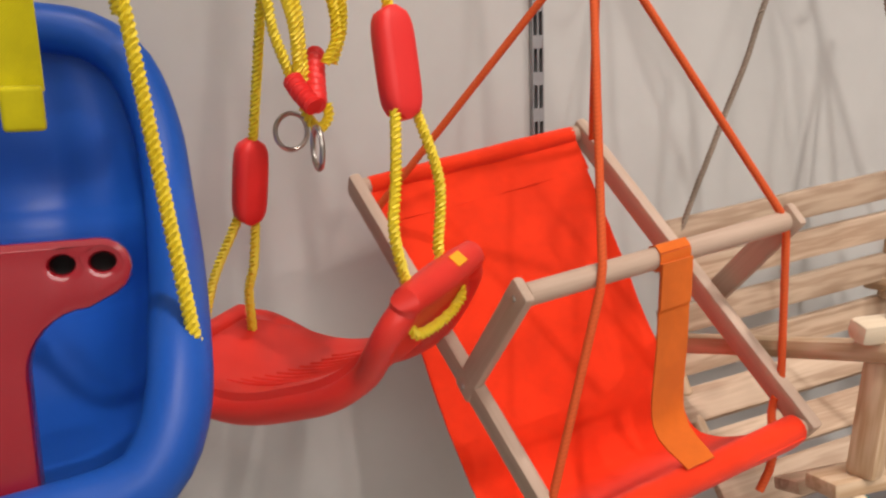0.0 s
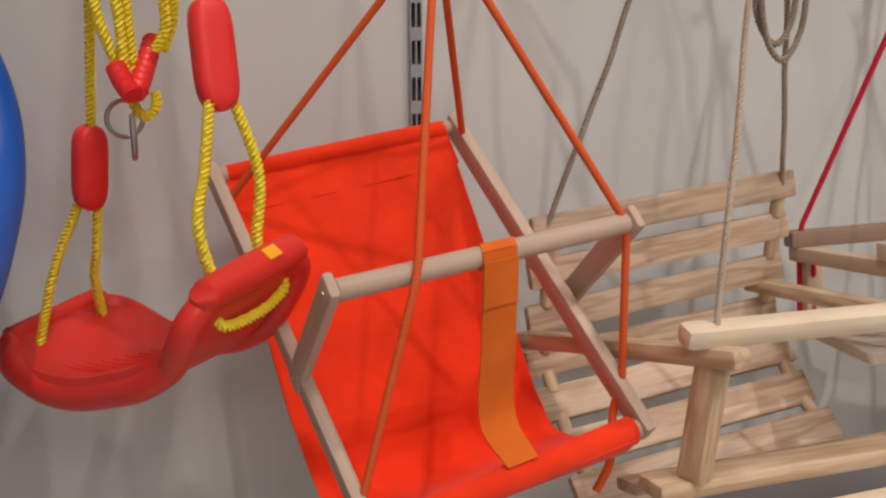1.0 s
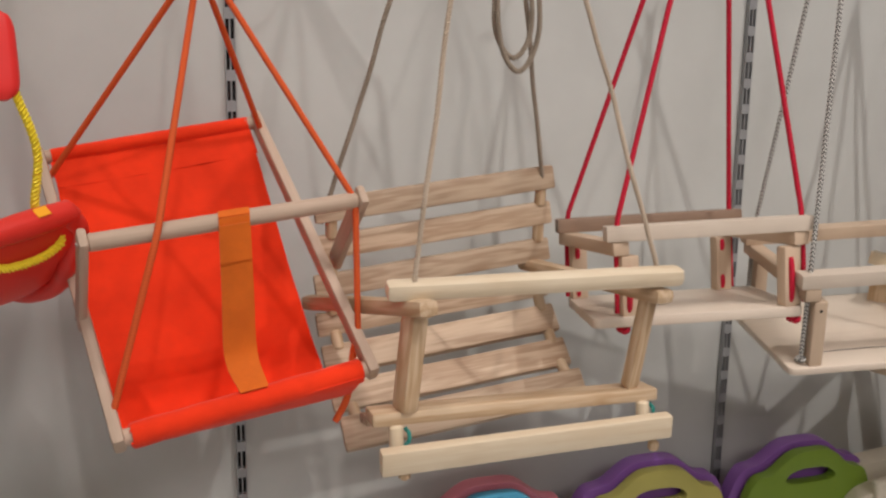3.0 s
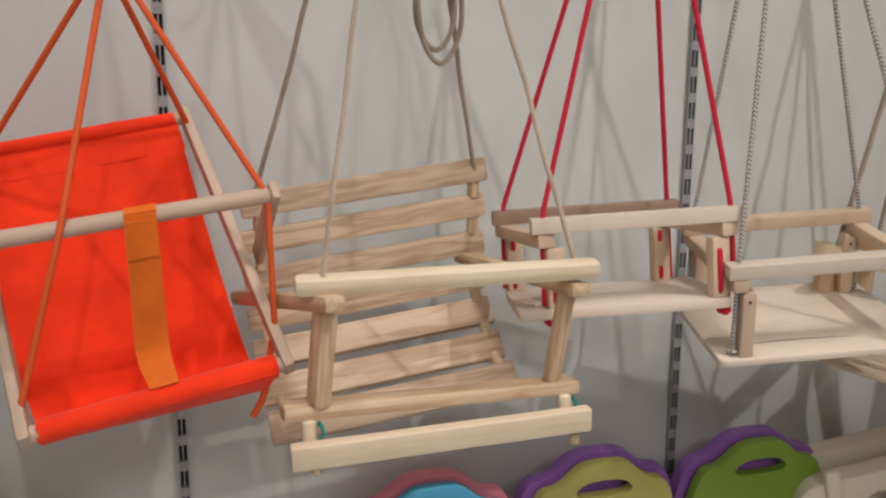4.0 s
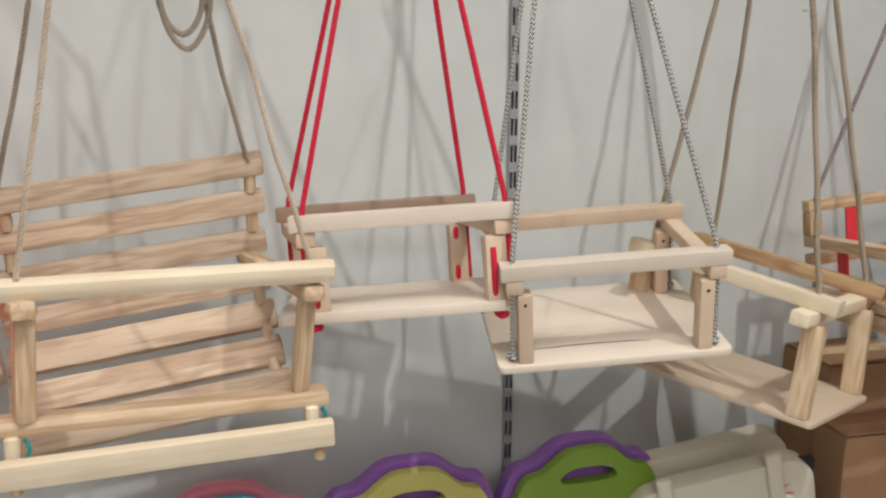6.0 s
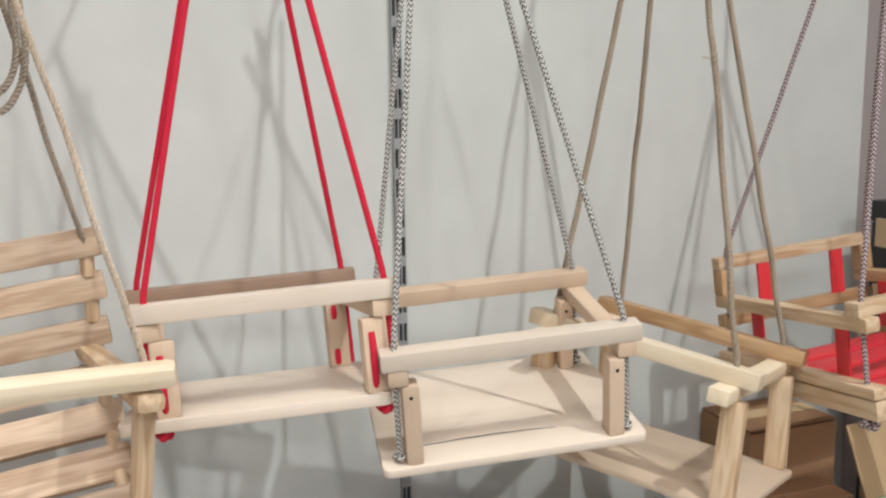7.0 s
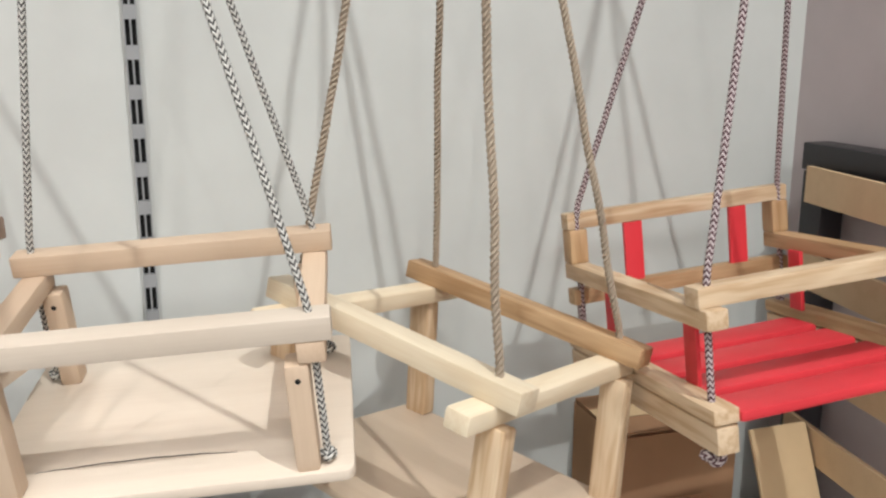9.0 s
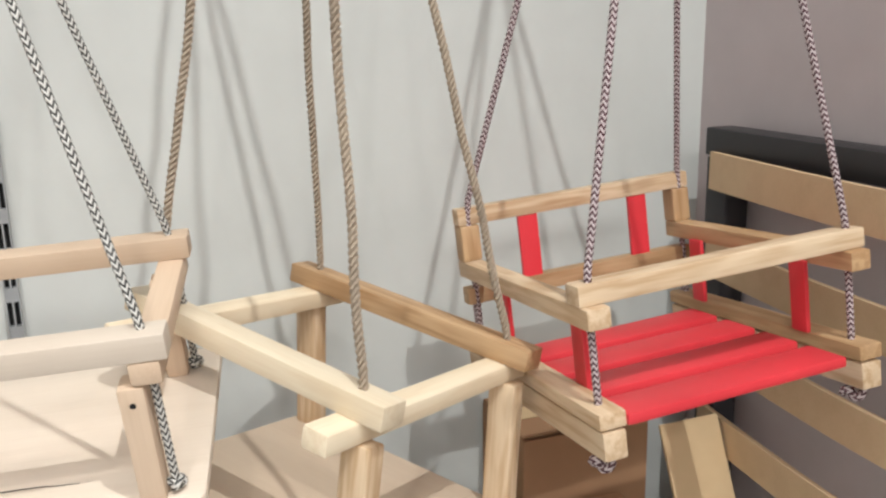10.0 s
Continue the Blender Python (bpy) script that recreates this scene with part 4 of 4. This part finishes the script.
    for path in ([(0.021, 0.050, 0.030), (0.012, 0.006, 0.004), (0.002, -0.046, -0.022)], [(-0.015, -0.018, 0.002), (-0.010, -0.034, -0.010), (-0.001, -0.050, -0.024)]):
        base = smooth_path([c + V(p) for p in path], 0.0012)
        bm = bmesh.new()
        tube_into(bm, base, lambda q: 0.0092 + 0.0016 * math.sin(q * 2 * math.pi * 8), 14)
        part("thimble", bm, RED_GRIP, sw, "red ribbed plastic thimble")
    ring(sw, c + V((-0.012, 0.030, -0.050)), 0.019, 0.0026, (0, 0, 20))
    ring(sw, c + V((-0.003, -0.066, -0.062)), 0.020, 0.0028, (0, 0, 92))


plastic_seat()

# ---- blue bucket swing ----


def bucket_swing():
    cx = -0.126
    sw = thing("bucket_swing", (cx, 0.8, 1.14), "blue plastic bucket swing with maroon safety bar", "swing", "swings on the wall")
    # half of the thick rolled rim: from the middle of the top down one side to the front lip (offset from cx, y, z)
    half = [(0.0, 1.048, 1.569)] + [(0.077, 1.045, 1.557), (0.12, 1.035, 1.521), (0.141, 1.015, 1.455), (0.146, 0.965, 1.387), (0.145, 0.85, 1.337), (0.14, 0.74, 1.302), (0.134, 0.685, 1.264), (0.117, 0.655, 1.23), (0.088, 0.645, 1.211)] + [(0.0, 0.640, 1.199)]
    right = smooth_path(half, 0.016)
    n = len(right)
    # how far the bowl sinks behind the rim on the way from the top to the lip
    sink = [(0.0, 0.0, 0.008, 0.0), (0.2, 0.0, 0.030, 0.0), (0.4, 0.0, 0.085, -0.012), (0.55, 0.0, 0.190, -0.060), (0.68, 0.0, 0.150, -0.100), (0.82, 0.0, 0.060, -0.070), (1.0, 0.0, 0.004, -0.006)]

    def depth(s):
        for (a, *p), (b, *q) in zip(sink, sink[1:]):
            if s <= b:
                k = (s - a) / (b - a)
                k = k * k * (3 - 2 * k)
                return V(p).lerp(V(q), k)
        return V(sink[-1][1:])

    rows = []
    m = 34
    for i, p in enumerate(right):
        s = i / (n - 1)
        row = []
        for j in range(m + 1):
            k = -1 + 2 * j / m
            rib = 0.0035 * math.cos(k * 15) * max(0, 1 - abs(s - 0.3) / 0.28)
            row.append(V((cx + p.x * math.copysign(abs(k) ** 0.85, k), p.y, p.z)) + depth(s) * (1 - abs(k) ** 3.2) + V((0, -rib * (1 - k * k), 0)))
        rows.append(row)
    shell = part("shell", thick_sheet(rows, 0.012), BLUE_PLASTIC, sw, "deep blue moulded plastic shell")
    rim = [V((cx + p.x, p.y, p.z)) for p in right] + [V((cx - p.x, p.y, p.z)) for p in right[-2:0:-1]]
    bm = bmesh.new()
    tube_into(bm, rim, 0.0255, 18, None, True)
    part("rim", bm, BLUE_PLASTIC, shell, "broad rounded blue rim")
    # safety bar: a cross piece with a stem that curves into it
    out = []

    def arc(ox, oz, r, a0, a1, k=8):
        for i in range(k + 1):
            a = radians(a0 + (a1 - a0) * i / k)
            out.append((ox + math.cos(a) * r, oz + math.sin(a) * r))

    arc(0.088, 0.008, 0.022, -60, 90)
    arc(-0.088, 0.008, 0.022, 90, 240)
    arc(-0.078, -0.066, 0.045, 90, 0)
    out.append((-0.036, -0.24))
    out.append((0.036, -0.24))
    arc(0.078, -0.066, 0.045, 180, 90)
    holes = [[(hx + 0.009 * math.cos(2 * math.pi * i / 12), 0.012 + 0.007 * math.sin(2 * math.pi * i / 12)) for i in range(12)] for hx in (0.062, 0.090, -0.062, -0.090)]
    part("safety_bar", outline_slab(out, 0.034, 0.010, holes), DARK_RED, sw, "glossy maroon plastic safety bar", Matrix.Translation((cx, 0.700, 1.362)) @ pose(0, 0, 0, -10, 0, 0))
    # black plates added behind the holes imitate the shade of the hollow bar
    for hx in (0.062, 0.090, -0.062, -0.090):
        part("socket", box_bm(0.024, 0.004, 0.020, 0.001, 1), BLACK_PL, sw, "black plate standing in for shade inside the bar hole", Matrix.Translation((cx, 0.700, 1.362)) @ pose(0, 0, 0, -10, 0, 0) @ pose(hx, 0.019, 0.012))
    # shoulder strap with its buckle
    grid = [[V((-0.122 + 0.043 * i / 6, y, z)) for i in range(7)] for y, z in ((0.84, 1.72), (0.845, 1.66), (0.86, 1.60), (0.872, 1.55), (0.878, 1.50))]
    part("strap", thick_sheet(grid, 0.003, 0.007, 0.05), YELLOW_WEB, sw, "yellow webbing shoulder strap")
    part("buckle", box_bm(0.036, 0.012, 0.040, 0.005, 3), YELLOW_WEB, sw, "yellow plastic strap end", pose(-0.098, 0.872, 1.485, 6, 0, 0))
    hook = V((-0.120, 0.84, 2.036))
    for s in (-1, 1):
        e = V((cx + s * 0.151, 0.708, 1.300))
        twisted("rope", sw, [e, V((cx + s * 0.120, 0.738, 1.569)), hook + V((s * 0.004, 0, 0))], 0.0062, YELLOW_ROPE, "yellow twisted plastic rope", 0.018, 3, 0.0)
        twisted("rope", sw, [V((cx + s * 0.112, 1.000, 1.575)), V((cx + s * 0.10, 0.96, 1.66)), hook + V((s * 0.002, 0.004, 0))], 0.0062, YELLOW_ROPE, "", 0.018)


bucket_swing()

# ---- what stands below ----


def low_shelf():
    ob = thing("display_shelf", (1.0, 1.0, 0.30), "plain white low display shelf along the wall", "shelf")
    bar("board", ob, (-0.6, 0.96, 0.285), (2.5, 0.96, 0.285), 0.41, 0.03, WALL, bevel=0.002, wobble=0)
    for x in (-0.5, 1.0, 2.4):
        bar("support", ob, (x, 0.98, 0.0), (x, 0.98, 0.27), 0.34, 0.03, WALL, (1, 0, 0), 0.002, wobble=0)


low_shelf()


def flower_outline(w, top, low):
    """A rounded back with a raised middle lobe and two shoulders."""
    pts = []
    n = 60
    for i in range(n + 1):
        u = -1 + 2 * i / n
        z = top - 0.046 * (1 - math.exp(-(u / 0.50) ** 4))
        z -= 0.075 * max(0, (abs(u) - 0.72) / 0.28) ** 2.6
        pts.append((u * w / 2, z))
    pts += [(w / 2 - 0.006, (top + low) / 2), (w / 2 - 0.02, low), (-w / 2 + 0.02, low), (-w / 2 + 0.006, (top + low) / 2)]
    return pts[::-1]


def flower_chair(x, top, front, back, label):
    ob = thing("toddler_chair", (x, 1.06, 0.30), label, "chair", "plastic toddler chairs on the shelf")
    handle = [(0.058 * math.copysign(abs(math.cos(2 * math.pi * i / 24)) ** 0.7, math.cos(2 * math.pi * i / 24)), top - 0.052 - 0.3 + 0.016 * math.sin(2 * math.pi * i / 24) + 0.006 * math.cos(2 * math.pi * i / 24) ** 2 * -1) for i in range(24)]
    part("front_panel", outline_slab(flower_outline(0.305, top - 0.30, 0.004), 0.022, 0.006, [handle]), front, ob, "", pose(x, 1.030, 0.30, 3))
    part("back_panel", outline_slab(flower_outline(0.335, top - 0.292, 0.004), 0.030, 0.009), back, ob, "coloured plastic back panel", pose(x, 1.066, 0.30, 3))


flower_chair(0.225, 0.818, GREEN_PL, YELLOW_PL, "lime plastic toddler chair back with a carrying handle")
flower_chair(0.955, 0.778, CYAN_PL, PINK_PL, "blue and pink plastic toddler chair back with handle")
flower_chair(1.282, 0.786, YELLOW_PL, PURPLE_PL, "yellow and purple plastic toddler chair back with handle")
flower_chair(1.620, 0.788, GREEN_PL, PURPLE_PL, "green and purple plastic toddler chair back with handle")


def cream_seat(x, y, z, turn, lean, notch, label):
    """A folded plastic seat: a rounded panel that leans sideways, with an arched gap in the front one."""
    ob = thing("potty_chair", (x, y, 0.30), label, "potty chair", "cream potty chairs on the shelf")
    w, h = 0.36, z - 0.30
    out = []
    for ox, oz, a0 in ((w / 2 - 0.05, h - 0.05, 0), (-w / 2 + 0.05, h - 0.05, 90)):
        for i in range(9):
            a = radians(a0 + 90 * i / 8)
            out.append((ox + 0.05 * math.cos(a), oz + 0.05 * math.sin(a)))
    out += [(-w / 2 + 0.01, -0.02)]
    if notch:
        out += [(-0.055, -0.02), (-0.050, h - 0.11)] + [(-0.012 - 0.038 * math.cos(math.pi * i / 8), h - 0.09 + 0.045 * math.sin(math.pi * i / 8)) for i in range(9)] + [(0.026, h - 0.11), (0.030, -0.02)]
    out += [(w / 2 - 0.01, -0.02)]
    m = Matrix.Translation((x, y, 0.345)) @ pose(0, 0, 0, 8, 0, turn) @ pose(0, 0, 0, 0, lean, 0)
    part("panel", outline_slab(out, 0.042, 0.012), CREAM, ob, "", m)
    for s in (-1, 1):
        part("rail", box_bm(0.30, 0.020, 0.030, 0.008, 3), CREAM, ob, "raised plastic rail", m @ pose(0.005, -0.024, h - 0.055 - 0.10 * (s + 1)) if not notch else m @ pose(s * 0.105, -0.024, h - 0.12, 0, 90, 0))
    return m


cream_seat(1.955, 1.06, 0.722, -10, -13, False, "cream plastic potty chair folded against the wall")
cream_seat(1.965, 0.985, 0.698, -12, -14, True, "cream plastic potty chair with a hanging tag")


def tag_card():
    ob = thing("hanging_tag", (1.995, 0.895, 0.64), "white card tag with red print and black cloth", "tag")
    part("pouch", box_bm(0.10, 0.020, 0.11, 0.009, 3), BLACK_PL, ob, "black cloth pouch", pose(2.000, 0.925, 0.700, 6, 0, -10))
    part("card", box_bm(0.082, 0.0016, 0.085, 0.0006, 1), PAPER, ob, "white printed card", pose(2.000, 0.909, 0.675, 6, 0, -10))
    bm = bmesh.new()
    tube_into(bm, [V((2.000, 0.9065, 0.697)) + V((0.021 * math.cos(2 * math.pi * i / 24), 0, 0.010 * math.sin(2 * math.pi * i / 24))) for i in range(24)], 0.0016, 5, None, True)
    part("mark", bm, PRINT_RED, ob, "red oval mark")
    for i in range(3):
        part("printed_bar", box_bm(0.05 - 0.01 * i, 0.001, 0.004, 0), PRINT_DARK, ob, "", pose(1.996, 0.9068, 0.663 - i * 0.010, 6, 0, -10))


tag_card()


def carton(x, y, w, d, h, turn, label, tape):
    """A closed box: four sides, a bottom, two top flaps, and tape over their seam."""
    ob = thing("carton", (x, y, 0.30), label, "box", "cartons on the shelf")
    m = pose(x, y, 0.30, 0, 0, turn)
    t = 0.004
    for n, (sx, sy, sz), c in (("front_side", (w, t, h), (0, -d / 2, h / 2)), ("back_side", (w, t, h), (0, d / 2, h / 2)), ("left_side", (t, d - t, h), (-w / 2 + t / 2, 0, h / 2)), ("right_side", (t, d - t, h), (w / 2 - t / 2, 0, h / 2)), ("bottom", (w - 2 * t, d - 2 * t, t), (0, 0, t))):
        part(n, box_bm(sx, sy, sz, 0.001, 1, 0.0), CARTON, ob, "", m @ pose(*c))
    part("top_flap", box_bm(w, d / 2 - 0.001, t, 0.001, 1), CARTON, ob, "", m @ pose(0, -d / 4, h + t))
    part("top_flap", box_bm(w, d / 2 - 0.001, t, 0.001, 1), CARTON, ob, "", m @ pose(0, d / 4, h + t))
    if tape:
        part("tape", box_bm(w + 0.002, 0.040, 0.0008, 0.0002, 1), CARTON_PALE, ob, "buff packing tape", m @ pose(0, 0, h + 2 * t - 0.001))


carton(2.262, 1.088, 0.205, 0.150, 0.585, -2, "tall brown corrugated cardboard box against the wall", True)
carton(2.205, 0.945, 0.180, 0.092, 0.485, -4, "low brown corrugated cardboard box in front of another", False)


def leaning_board():
    ob = thing("cardboard_sheet", (2.425, 0.75, 0.30), "pale cardboard sheet leaning back beside the boxes", "cardboard")
    lean = pose(2.425, 0.868, 0.595, -24.5, 0, 0)
    part("sheet", box_bm(0.104, 0.006, 0.62, 0.001, 1), CARTON_PALE, ob, "", lean)
    leaf = thing("leaflet", (2.39, 0.90, 0.60), "green and white printed leaflet on a cardboard sheet", "leaflet")
    m = lean @ pose(-0.026, -0.0046, 0.082)
    part("paper", box_bm(0.122, 0.002, 0.17, 0.0006, 1), PRINT_GREEN, leaf, "", m)
    part("header", box_bm(0.120, 0.0012, 0.035, 0), PAPER, leaf, "white printed header", m @ pose(0, -0.002, 0.066))
    part("side_panel", box_bm(0.050, 0.0012, 0.130, 0), GREEN_PL, leaf, "darker green printed panel", m @ pose(-0.035, -0.0018, -0.018))
    for i, (x, z, w, mat) in enumerate(((-0.03, 0.07, 0.05, PRINT_DARK), (0.025, 0.07, 0.02, PRINT_DARK), (0.045, 0.066, 0.02, PRINT_DARK), (0.012, 0.035, 0.03, PRINT_RED), (0.025, 0.015, 0.05, PAPER), (0.022, 0.0, 0.04, PAPER), (0.025, -0.015, 0.045, PAPER))):
        part("printed_bar", box_bm(w, 0.001, 0.006, 0), mat, leaf, "", m @ pose(x, -0.0032, z))


leaning_board()


def bed_frame():
    ob = thing("bed_base", (2.50, 0.55, 0.0), "black wooden bed base with bowed plywood slats, leaning upright", "bed base")
    x = 2.526
    bar("post", ob, (x, 1.060, 0.0), (x, 1.060, 1.262), 0.045, 0.045, BLACK_WOOD, (1, 0, 0), 0.003)
    bar("post", ob, (x, 0.05, 0.0), (x, 0.05, 1.262), 0.045, 0.045, BLACK_WOOD, (1, 0, 0), 0.003)
    bar("top_rail", ob, (x, 0.02, 1.284), (x, 1.085, 1.284), 0.050, 0.042, BLACK_WOOD, (0, 0, 1), 0.003)
    for i in range(9):
        z = 1.243 - i * 0.134
        rows = []
        for j in range(21):
            u = j / 20
            xb = 2.497 - 0.045 * math.sin(math.pi * u)
            rows.append([V((xb, 1.062 - u * 1.0, z - 0.028)), V((xb, 1.062 - u * 1.0, z + 0.028))])
        part("slat", thick_sheet(rows, 0.008), BED_PLY, ob, "bowed plywood slat")


bed_frame()
